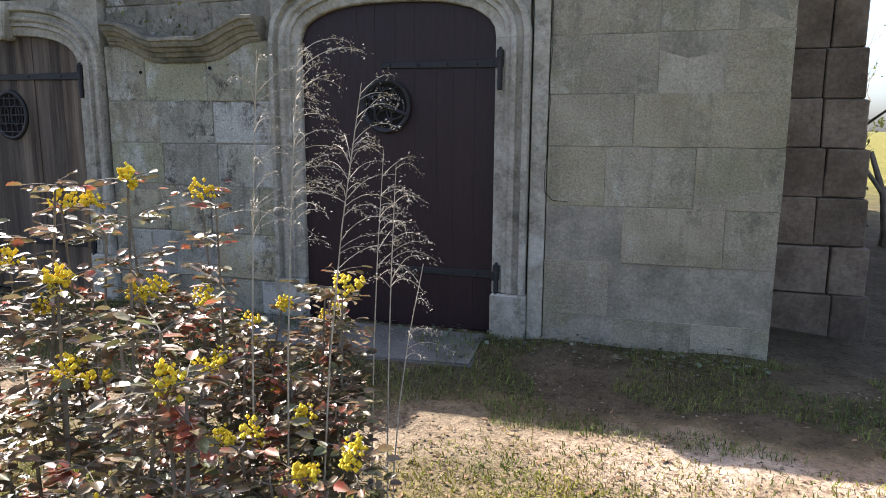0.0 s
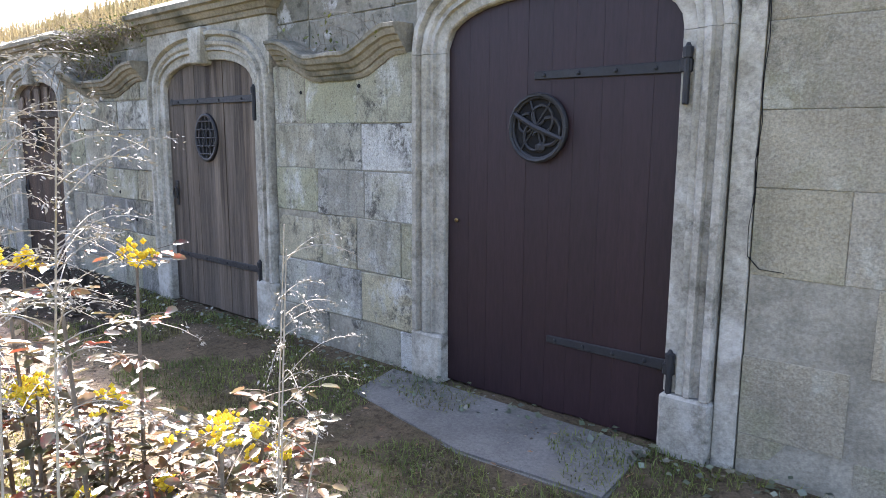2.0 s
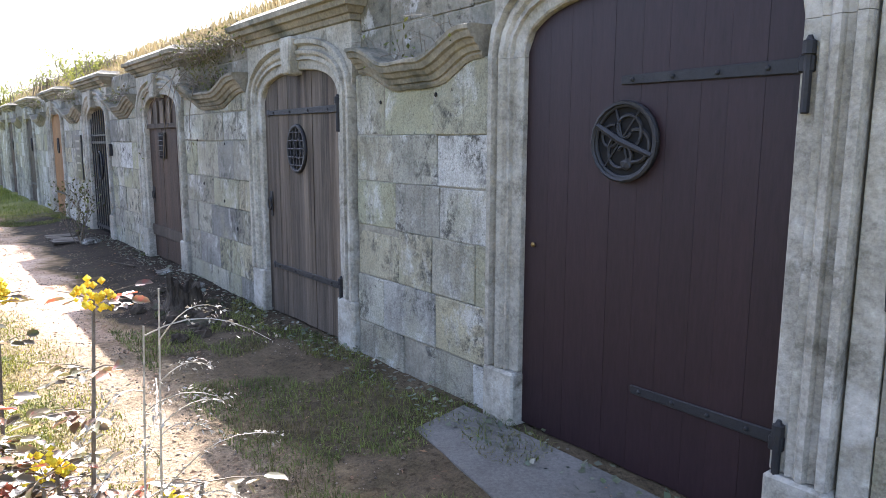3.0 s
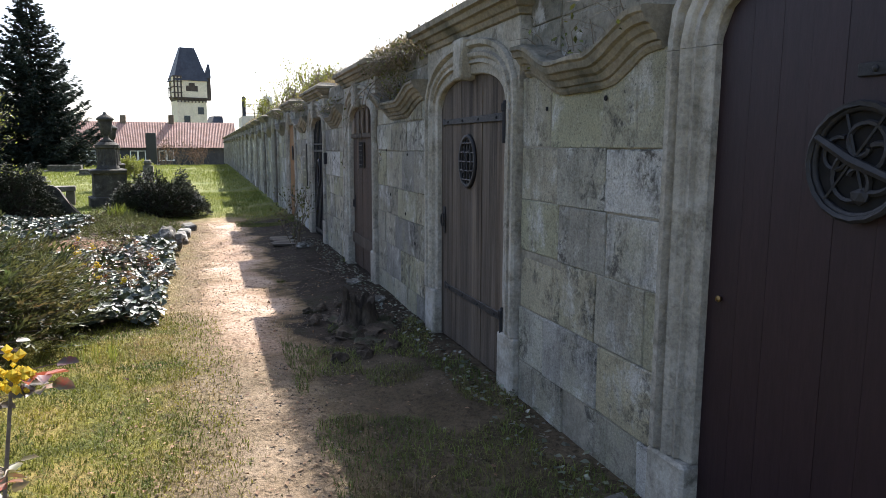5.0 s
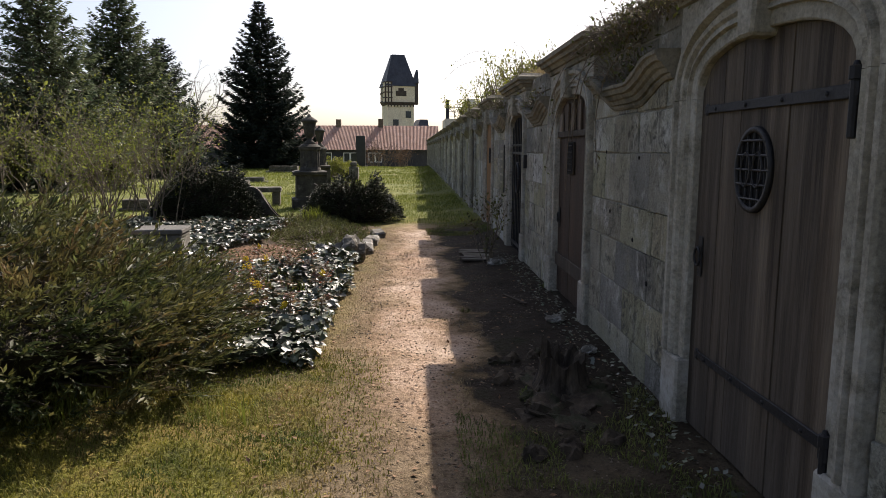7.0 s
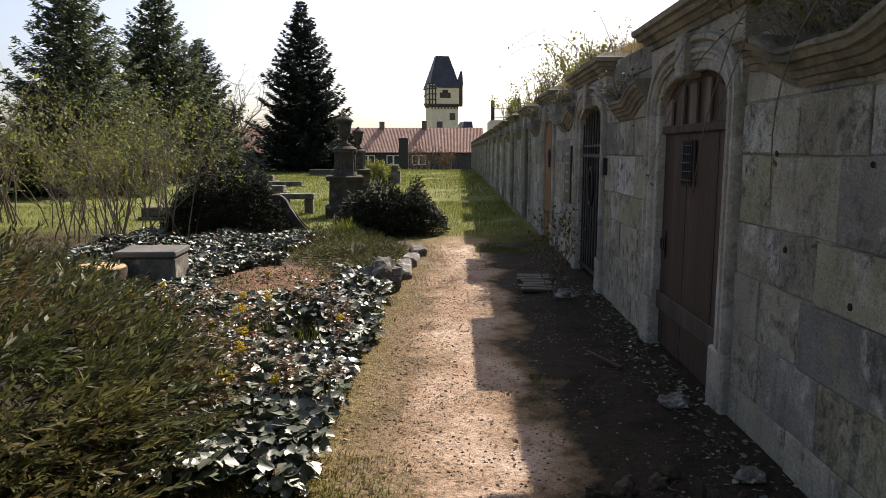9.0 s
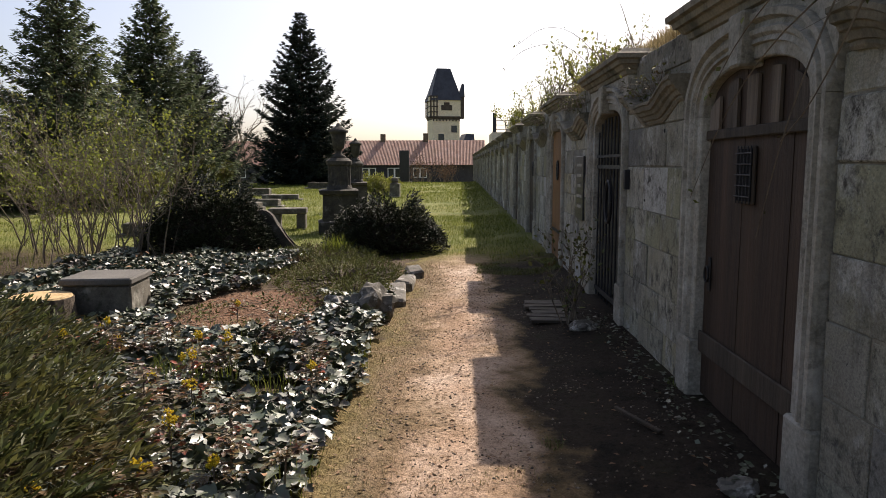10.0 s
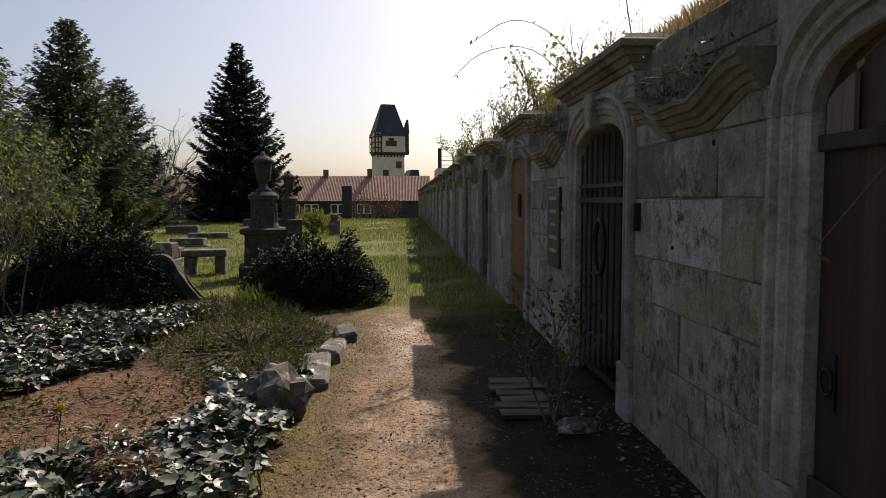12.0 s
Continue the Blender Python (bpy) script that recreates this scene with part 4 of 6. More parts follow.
for hx, hz in ((-6.55, 1.62), (-6.62, 1.05), (-7.35, 1.66), (-7.2, 1.2), (-3.1, 1.92), (-3.7, 1.9), (-10.2, 1.9), (-10.7, 1.35), (-6.3, 0.8)):
    s_ = 0.012 + 0.008 * ((hx * 7) % 1)
    part("dowel_hole", lathe(bmesh.new(), [(s_, 0.0), (s_ * 0.9, 0.004)], 7), BLACK, wall_front).matrix_basis = pose(hx, WY - 0.006, hz, 90, 0, 0)

# battered return wall beyond the end
east = thing("wall_east", "shaded battered brown stone wall beyond the vaults' end", "wall", kind="structure")
part("core", rings_up(bmesh.new(), END - 0.02, 1.5, 5.35, 7.5, [(-0.2, 0.0), (2.4, -0.17)]), MORTAR, east)
for row in range(7):
    z = 0.02 + 0.34 * row
    X = END
    while X < 1.42 - 0.026 * row:
        w = random.uniform(0.35, 0.6)
        w = min(w, 1.5 - 0.026 * row - X)
        part("stone", boxed(X + 0.003, X + w - 0.003, 5.31 + 0.024 * row, 5.56, z + 0.003, z + 0.337, 0.008, 0.006), BROWNSTONE, east)
        X += w
part("coping", rings_up(bmesh.new(), END - 0.02, 1.3, 5.52, 7.4, [(2.401, 0.0), (2.44, 0.06), (2.5, 0.08), (2.52, 0.05)]), CAP, east)


# ---- ground ----
def grid(name, xs, ys, mat, label, category, fn):
    vs = [(X, Y, fn(X, Y)) for X in xs for Y in ys]
    ny = len(ys)
    fs = [(i * ny + j, (i + 1) * ny + j, (i + 1) * ny + j + 1, i * ny + j + 1) for i in range(len(xs) - 1) for j in range(ny - 1)]
    ob = raw(name, vs, fs, mat)
    for p in ob.data.polygons:
        p.use_smooth = True
    return tagged(ob, label, category, kind="structure")


def spaced(*runs):
    out = []
    for a, b, s in runs:
        n = max(1, round((b - a) / s))
        out += [a + (b - a) * k / n for k in range(n)]
    return out + [runs[-1][1]]


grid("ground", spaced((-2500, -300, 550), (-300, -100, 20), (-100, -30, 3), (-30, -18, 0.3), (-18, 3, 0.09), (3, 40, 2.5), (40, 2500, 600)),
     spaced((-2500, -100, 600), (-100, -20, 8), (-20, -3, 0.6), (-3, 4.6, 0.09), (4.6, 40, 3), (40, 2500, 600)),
     GROUND, "trodden earth path with mossy turf, shade-darkened bare dirt and flower beds", "ground", ground_z)
grid("ground_mound", spaced((-86, -26, 1.0), (-26, END - 0.1, 0.25)), spaced((CORE + 0.09, 7, 0.18), (7, 24, 1.2)), GRASSY, "dry grass slope over the vault roofs", "grassy bank", mound_z)

# slab before the tall door
slab = bmesh.new()
c8 = [(-2.72, 3.99), (-1.74, 3.80), (-0.98, 3.86), (-1.0, 4.37), (-2.74, 4.37)]
lo = [slab.verts.new((a, b, 0.0)) for a, b in c8]
hi = [slab.verts.new((a, b, 0.142 if b > 4.2 else 0.098)) for a, b in c8]
slab.faces.new(hi)
for k in range(5):
    slab.faces.new((lo[k], lo[(k + 1) % 5], hi[(k + 1) % 5], hi[k]))
bmesh.ops.bevel(slab, geom=[e for e in slab.edges if all(v.co.z > 0.05 for v in e.verts)], offset=0.012, segments=2, affect="EDGES")
tagged(part("pavement_slab", slab, CONCRETE), "worn grey concrete slab before the maroon door", "paving slab", kind="structure")


# ---- stones, monuments and loose things ----
def boulder(at, r, seed, label, name="boulder", mat=None):
    bm = rough_blob(bmesh.new(), (0, 0, 0), r, 0.5, 3, seed, 1.6)
    for v in bm.verts:
        v.co += Vector((noise.noise(v.co * 9), noise.noise(v.co * 9 + Vector((5, 0, 0))), noise.noise(v.co * 9 + Vector((0, 5, 0))))) * 0.02
    ob = part(name, bm, mat or BOULDER)
    ob.matrix_world = pose(at[0], at[1], ground_z(at[0], at[1]) + at[2], 0, 0, seed * 40)
    return tagged(ob, label, "rock")


boulder((-11.9, 1.98, 0.12), (0.24, 0.22, 0.26), 1.0, "rough grey granite boulder beside the path")
boulder((-12.1, 1.62, 0.05), (0.2, 0.18, 0.16), 2.3, "small grey boulder at the bed's edge")
boulder((-10.95, 1.75, 0.08), (0.26, 0.13, 0.13), 3.1, "low mossy stone under the ivy")
for X, Y, t, hl in ((-13.0, 2.12, 5, 0.45), (-13.95, 2.16, -2, 0.42), (-14.75, 2.22, 7, 0.3)):
    e = part("kerb_stone", boxed(-hl, hl, -0.12, 0.12, -0.1, 0.11, 0.03, 0.03), BOULDER)
    e.matrix_world = pose(X, Y, ground_z(X, Y), random.uniform(-4, 4), random.uniform(-4, 4), t)
    tagged(e, "rough pale edging stone along the flower bed", "edging stone", "edging stones")

# low stone block and cut trunk in the ivy
blk = thing("stone_block", "low dark stone block in ivy, its flat top coloured as if sunlit", "stone block", (-11.45, -0.55, 0.1), 6)
part("block", boxed(-0.28, 0.28, -0.31, 0.31, 0.0, 0.43, 0.02, 0.01), GRAVE, blk)
# paler material on the top stands in for sun falling there
part("top_slab", boxed(-0.3, 0.3, -0.33, 0.33, 0.433, 0.50, 0.014), CONCRETE, blk, "flat top slab in a paler, sunlit tone")
log = thing("tree_stump", "sawn tree stump with a fresh yellow cut face", "tree stump", (-10.9, -0.88, 0.06))
bm = lathe(bmesh.new(), [(0.36, 0), (0.30, 0.12), (0.28, 0.3), (0.275, 0.42)], 20)
for v in bm.verts:
    v.co *= 1 + 0.07 * noise.noise(v.co * 4)
part("trunk", bm, BARK, log)
part("cut_face", lathe(bmesh.new(), [(0.262, 0.415), (0.25, 0.432)], 20), CUTWOOD, log, "pale yellow sawn wood")

# rotten root stump in the shade by the wall
stump = thing("rotten_stump", "dark rotten tree stump in loose soil by the wall", "tree stump", (-6.35, 3.9, 0.08))
bm = bmesh.new()
rings = []
NS = 40
for lev in range(7):
    u = lev / 6
    ring = []
    for k in range(NS):
        a = 2 * math.pi * k / NS
        ragged = noise.noise(Vector((math.cos(a) * 2.2, math.sin(a) * 2.2, 5)))
        rib = 0.014 * math.sin(k * math.pi) + 0.02 * noise.noise(Vector((k * 0.9, u * 1.5, 2)))
        r = 0.15 + 0.1 * (1 - u) ** 2.5 + rib
        ring.append(bm.verts.new((r * math.cos(a), r * math.sin(a), -0.03 + u * (0.25 + 0.16 * ragged))))
    rings.append(ring)
inner = [bm.verts.new((v.co.x * 0.72, v.co.y * 0.72, v.co.z - 0.03)) for v in rings[-1]]
pit_ = [bm.verts.new((v.co.x * 0.6, v.co.y * 0.6, 0.12)) for v in rings[-1]]
for p, q in zip(rings + [inner], rings[1:] + [inner, pit_]):
    if p is q:
        continue
    for k in range(NS):
        bm.faces.new((p[k], p[(k + 1) % NS], q[(k + 1) % NS], q[k]))
bm.faces.new(pit_)
part("trunk", bm, ROTWOOD, stump, "ragged rotten trunk with upright splinters")
for k in range(4):
    a = k * 1.63 + 0.3
    ln_ = random.uniform(0.25, 0.45)
    part("root", tube(bmesh.new(), [(0.15 * math.cos(a), 0.15 * math.sin(a), 0.07), (0.5 * ln_ * math.cos(a), 0.5 * ln_ * math.sin(a), 0.03), (ln_ * math.cos(a + 0.25), ln_ * math.sin(a + 0.25), -0.02)], [0.035, 0.022, 0.008], 6), ROTWOOD, stump)
soil = thing("soil_mound", "low mound of loose dark soil round a stump", "soil", (-6.3, 4.0, 0.03))
bm = rough_blob(bmesh.new(), (0, 0, -0.05), (0.95, 0.5, 0.13), 0.3, 5, 5.0, 4.5)
for v in bm.verts:
    v.co.z += 0.03 * noise.noise(v.co * 8) + 0.022 * noise.noise(v.co * 24)
part("mound", bm, SOILCLOD, soil)
for k in range(18):
    boulder((-6.2 + random.uniform(-0.9, 0.9), 3.85 + random.uniform(-0.35, 0.4), 0.0), (random.uniform(0.03, 0.07),) * 3, 4 + k, "small clod of earth by the wall", "clod", SOILCLOD)

# wooden boards on the ground by the gate
for k in range(6):
    hl = random.uniform(0.2, 0.25)
    b = part("board", boxed(-0.076, 0.076, -hl, hl, 0.0, 0.026, 0.004, 0.006), BOARD)
    b.matrix_world = pose(-12.52 + 0.172 * k, 3.83 + random.uniform(-0.02, 0.02), 0.085 + random.uniform(0, 0.012), random.uniform(-2, 2), random.uniform(-3, 3), random.uniform(-4, 4))
    tagged(b, "weathered grey wooden board lying on the dirt", "board", "boards by the gate")
b = part("stick", boxed(-0.2, 0.2, -0.014, 0.014, 0.0, 0.02, 0.004), DARKWOOD)
b.matrix_world = pose(-8.9, 3.95, 0.12, 0, 3, 28)
tagged(b, "thin weathered stick of wood on the dirt", "board")
for X, Y, s in ((-11.3, 4.05, 0.14), (-8.0, 4.2, 0.09), (-7.0, 4.25, 0.06)):
    boulder((X, Y, 0.02), (s, s * 0.8, s * 0.45), X, "flat stone fragment at the wall's foot", "stone_fragment")

# dark plaque between the gate and the ochre door
plq = thing("wall_plaque", "dark slate memorial plaque with lines of lettering on the wall", "plaque", (-13.75, WY - 0.03, 0.0))
part("tablet", boxed(-0.26, 0.26, 0.0, 0.025, 0.95, 1.75, 0.006), GRANITE, plq)
for k in range(5):
    w = 0.17 - 0.03 * (k % 3)
    part("lettering", boxed(-w, w, -0.003, 0.0, 1.62 - 0.13 * k, 1.655 - 0.13 * k), PALEMARK, plq)
br = part("wall_bracket", boxed(-11.3, -11.24, WY - 0.05, WY + 0.01, 1.42, 1.6, 0.006), IRON)
tagged(br, "small black iron box fixed to the wall stones", "bracket")


def urn_prof(s):
    return [(r * s, z * s) for r, z in ((0.19, 0), (0.19, 0.04), (0.10, 0.10), (0.075, 0.17), (0.09, 0.21), (0.15, 0.26), (0.175, 0.42), (0.205, 0.6), (0.215, 0.66), (0.26, 0.68), (0.265, 0.72), (0.22, 0.76),
                                          (0.14, 0.82), (0.06, 0.86), (0.055, 0.9), (0.02, 0.94))]


def monument(at, h, w, label):
    """Stepped pedestal, fluted drum and covered urn."""
    m = thing("urn_monument", label, "grave monument", at, 12)
    u = h * 0.3
    part("base", rings_up(bmesh.new(), -w, w, -w, w, [(-0.1, 0.1), (0.12 * h, 0.1), (0.13 * h, 0.0), (0.36 * h, -0.02), (0.37 * h, 0.06), (0.40 * h, 0.08), (0.41 * h, 0.0)]), DARKSTONE, m)
    drum = bmesh.new()
    n = 32
    lathe(drum, [(w * 0.75, 0.412 * h), (w * 0.7, 0.43 * h), (w * 0.66, 0.45 * h), (w * 0.64, 0.62 * h), (w * 0.74, 0.63 * h), (w * 0.76, 0.66 * h), (w * 0.5, 0.69 * h)], n)
    for k, v in enumerate(drum.verts):
        if 0.44 * h < v.co.z < 0.625 * h and k % 2:
            v.co.x *= 0.93
            v.co.y *= 0.93
    part("fluted_drum", drum, DARKSTONE, m)
    part("urn", lathe(bmesh.new(), urn_prof(h * 0.33), 20, (0, 0, 0.69 * h)), DARKSTONE, m, "covered stone urn", True)
    return m


monument((-21.2, 0.05, 0.0), 2.62, 0.41, "tall dark stone urn monument on a stepped pedestal")
monument((-29.0, -0.72, 0.0), 2.55, 0.36, "weathered stone urn monument behind another")
mon = thing("grave_stele", "slender dark granite stele on the far lawn", "gravestone", (-66.0, -1.95, -0.1))
part("slab", boxed(-0.2, 0.2, -0.42, 0.42, 0.25, 2.95, 0.03), GRANITE, mon)
part("base", boxed(-0.35, 0.35, -0.6, 0.6, -0.3, 0.248, 0.03), GRAVE, mon)
mon = thing("grave_post", "short dark stone post with a rounded cap", "gravestone", (-38.5, -0.25, 0.0))
part("shaft", rings_up(bmesh.new(), -0.25, 0.25, -0.25, 0.25, [(-0.1, 0.05), (0.1, 0.05), (0.12, 0.0), (0.72, -0.03)]), GRAVE, mon)
part("cap", lathe(bmesh.new(), [(0.2, 0.722), (0.15, 0.78), (0.2, 0.86), (0.16, 0.98), (0.05, 1.02)], 14), GRAVE, mon)

# stone bench
bench = thing("stone_bench", "low weathered stone bench on the grass", "bench", (-22.0, -1.38, 0.0), 8)
part("seat", boxed(-0.28, 0.28, -0.46, 0.46, 0.44, 0.58, 0.02), GRAVE, bench)
for y in (-0.3, 0.32):
    part("leg", boxed(-0.24, 0.24, y - 0.11, y + 0.11, -0.05, 0.438, 0.02), GRAVE, bench)

# leaning gravestone in the yew
lean = thing("leaning_gravestone", "dark leaning gravestone with a scrolled edge beside a yew", "gravestone", (-17.1, -0.5, 0.0))
bm = bmesh.new()
out = [(-0.75, 0.0), (0.72, 0.0), (0.66, 0.13), (0.42, 0.2), (0.27, 0.38), (0.14, 0.62), (0.05, 0.78), (-0.08, 0.86), (-0.25, 0.84), (-0.75, 0.7)]
fr = [bm.verts.new((-0.09, a, b)) for a, b in out]
bk = [bm.verts.new((0.09, a, b)) for a, b in out]
bm.faces.new(fr)
bm.faces.new(bk[::-1])
for k in range(len(out)):
    bm.faces.new((fr[k], bk[k], bk[(k + 1) % len(out)], fr[(k + 1) % len(out)]))
bmesh.ops.bevel(bm, geom=bm.edges[:], offset=0.025, segments=2, affect="EDGES")
bmesh.ops.recalc_face_normals(bm, faces=bm.faces[:])
part("slab", bm, DARKSTONE, lean)

for X, Y, a, b, h, t in ((-25.5, -3.4, 0.5, 0.35, 0.4, 5), (-24.0, -2.9, 0.3, 0.25, 0.62, -8), (-31, -4.5, 0.7, 0.3, 0.35, 0), (-36, -5.2, 1.0, 0.4, 0.3, 9), (-27, -0.9, 0.25, 0.25, 0.5, 3),
                         (-34, -1.6, 0.25, 0.25, 0.7, -4), (-44, -3.6, 0.8, 0.4, 0.4, 2), (-50, -6.0, 1.2, 0.4, 0.5, 0), (-40, -7.5, 0.9, 0.4, 0.45, 4), (-20.4, -4.4, 0.4, 0.3, 0.35, 10)):
    g = thing("grave_block", "low mossy grave stone on the lawn", "gravestone", (X, Y, 0.0), t, "low grave stones")
    part("plinth", boxed(-b, b, -a, a, -0.1, h * 0.35, 0.02), GRAVE, g)
    part("block", boxed(-b * 0.8, b * 0.8, -a * 0.8, a * 0.8, h * 0.352, h, 0.025), GRAVE, g)

# stacked slabs beyond the wall's end
for k in range(6):
    s = part("stacked_slab", boxed(-0.6, 0.6, -0.3, 0.3, 0.0, 0.13, 0.015, 0.01), (CONCRETE, GRAVE)[k % 2])
    s.matrix_world = pose(3.1 + random.uniform(-0.05, 0.05), 7.6, 0.05 + 0.24 * k, 0, 0, random.uniform(-6, 6))
    tagged(s, "old stone slab laid flat in a stack", "stone slab", "stacked slabs")
for k in range(5):
    for q in (-0.4, 0.4):
        s = part("spacer_block", boxed(-0.08, 0.08, -0.2, 0.2, 0.0, 0.11, 0.008), GRAVE)
        s.matrix_world = pose(3.1 + q, 7.6, 0.18 + 0.24 * k)
        tagged(s, "small stone spacer between stacked slabs", "stone block", "slab spacers")


# ---- buildings far off ----
def window(parent, x, y, z, w, h):
    """A window in a wall that faces +x."""
    fr_ = part("window", boxed(x - 0.05, x + 0.03, y - w / 2, y + w / 2, z, z + h), WHITEPAINT, parent, "white framed window")
    for a in (-1, 1):
        part("pane", boxed(x + 0.02, x + 0.036, y + a * w / 4 - w * 0.19, y + a * w / 4 + w * 0.19, z + 0.1, z + h - 0.1), PANE, fr_)


BX = -100.0
hall = thing("long_building", "long low building with a red tiled roof and dark walls", "building", (0, 0, 0))
part("wall", boxed(BX - 9, BX, -46, 6.0, -3.0, 1.55), DARKWALL, hall)
roof = bmesh.new()
tile_n = 260
ridge, eave = 5.0, 1.5
for k in range(tile_n):
    ya, yb = -46.5 + 53 * k / tile_n, -46.5 + 53 * (k + 1) / tile_n
    ym = (ya + yb) / 2
    v = [roof.verts.new(p) for p in ((BX + 0.6, ya, eave), (BX + 0.6, ym, eave + 0.07), (BX + 0.6, yb, eave), (BX - 4.5, ya, ridge), (BX - 4.5, ym, ridge + 0.07), (BX - 4.5, yb, ridge))]
    roof.faces.new((v[0], v[1], v[4], v[3]))
    roof.faces.new((v[1], v[2], v[5], v[4]))
v = [roof.verts.new(p) for p in ((BX - 4.5, -46.5, ridge), (BX - 4.5, 6.5, ridge), (BX - 9.6, 6.5, eave), (BX - 9.6, -46.5, eave))]
roof.faces.new(v)
v = [roof.verts.new(p) for p in ((BX + 0.6, -46.5, eave - 0.02), (BX + 0.6, 6.5, eave - 0.02), (BX - 9.6, 6.5, eave - 0.02), (BX - 9.6, -46.5, eave - 0.02))]
roof.faces.new(v)
part("roof", roof, TILE, hall, "weathered red clay tiles")
for y in (-38, -33, -27.5, -22.5, -17.5, -12, -9.5, -6.0, -2.5):
    window(hall, BX, y, -0.2, 1.9, 1.35)
for y, h in ((-8.0, 0.9), (-1.9, 1.0), (-20, 0.9)):
    part("chimney", boxed(BX - 4.9, BX - 4.1, y - 0.35, y + 0.35, ridge - 0.5, ridge + h), BROWNSTONE, hall)

TX, TY = -140.0, -0.2
tower = thing("tower", "tall pale plastered tower with steep slate roof and timbered gallery", "tower", (TX, TY, 0), 14)
part("shaft", boxed(-2.6, 2.6, -2.6, 2.6, -3, 10.3), PLASTER, tower)
part("gallery", boxed(-2.75, 2.75, -2.75, 2.75, 10.6, 13.7), PLASTER, tower)
part("corbel", rings_up(bmesh.new(), -2.6, 2.6, -2.6, 2.6, [(10.0, 0.0), (10.6, 0.28)]), TIMBER, tower)
for k in range(9):
    y = -2.5 + 5.0 * k / 8
    part("bracket", boxed(2.6, 2.85, y - 0.1, y + 0.1, 9.7, 10.55), TIMBER, tower)
for k in range(7):
    y = -2.8 + 5.6 * k / 6
    part("post", boxed(-y - 0.1, -y + 0.1, -2.97, -2.89, 10.6, 14.2), TIMBER, tower)
for z in (10.65, 12.3, 14.0):
    part("beam", boxed(-2.9, 2.9, -2.98, -2.88, z, z + 0.22), TIMBER, tower)
part("clock_opening", boxed(2.73, 2.79, -1.0, 1.1, 11.7, 12.7), TIMBER, tower)
part("clock_opening", boxed(2.72, 2.785, -0.5, 0.6, 12.7, 13.2), TIMBER, tower)
roof = bmesh.new()
lo = [roof.verts.new(p) for p in ((3.0, -3.1, 13.6), (3.0, 3.0, 13.6), (-3.0, 3.0, 13.6), (-3.0, -3.1, 13.6))]
hi = [roof.verts.new(p) for p in ((0.7, -1.25, 19.7), (0.7, 1.25, 19.7), (-0.7, 1.25, 19.7), (-0.7, -1.25, 19.7))]
for k in range(4):
    roof.faces.new((lo[k], lo[(k + 1) % 4], hi[(k + 1) % 4], hi[k]))
roof.faces.new(hi)
roof.faces.new(lo[::-1])
part("roof", roof, SLATE, tower, "steep blue-grey slate roof")
part("bay", boxed(1.0, 2.85, -3.15, -1.7, 10.4, 14.4), PLASTER, tower, "timber-framed corner bay")
for z in (10.4, 11.3, 12.3, 13.3, 14.2):
    part("beam", boxed(0.95, 2.9, -3.2, -1.65, z, z + 0.2), TIMBER, tower)
for y in (-3.05, -2.45, -1.85):
    part("post", boxed(2.84, 2.92, y - 0.12, y + 0.12, 10.4, 14.4), TIMBER, tower)
part("turret", boxed(1.3, 2.6, 2.6, 3.5, 10.2, 14.2), TIMBER, tower)
part("spire", rings_up(bmesh.new(), 1.2, 2.7, 2.55, 3.55, [(14.2, 0.1), (16.8, -0.65)]), SLATE, tower)
for z, y in ((2.8, 1.4), (6.0, -1.0), (7.6, 1.5)):
    part("window", boxed(2.58, 2.65, y - 0.55, y + 0.55, z, z + 1.3), PANE, tower)
wing = part("wing_roof", rings_up(bmesh.new(), -3, 3, 2.9, 5.6, [(-2, 0.0), (4.6, 0.0), (4.6, 0.3), (7.4, -1.2)]), SLATE, tower)

ruin = thing("roof_turret_house", "pale gabled house end and railing seen over the bank", "building", (-88, 8.2, 0))
part("wall", boxed(-4, 4, -1.6, 2.2, 0, 5.2), PLASTER, ruin)
part("gable", rings_up(bmesh.new(), -3, 3, 0.4, 2.0, [(5.2, 0.0), (6.6, -0.2), (7.6, -0.75)]), PLASTER, ruin)
part("chimney", boxed(3.0, 3.5, -1.5, -1.1, 5.2, 7.4), DARKWALL, ruin)
for k in range(3):
    part("rail", boxed(3.4, 3.46, -1.1, 1.6, 5.5 + 0.5 * k, 5.56 + 0.5 * k), IRON, ruin)


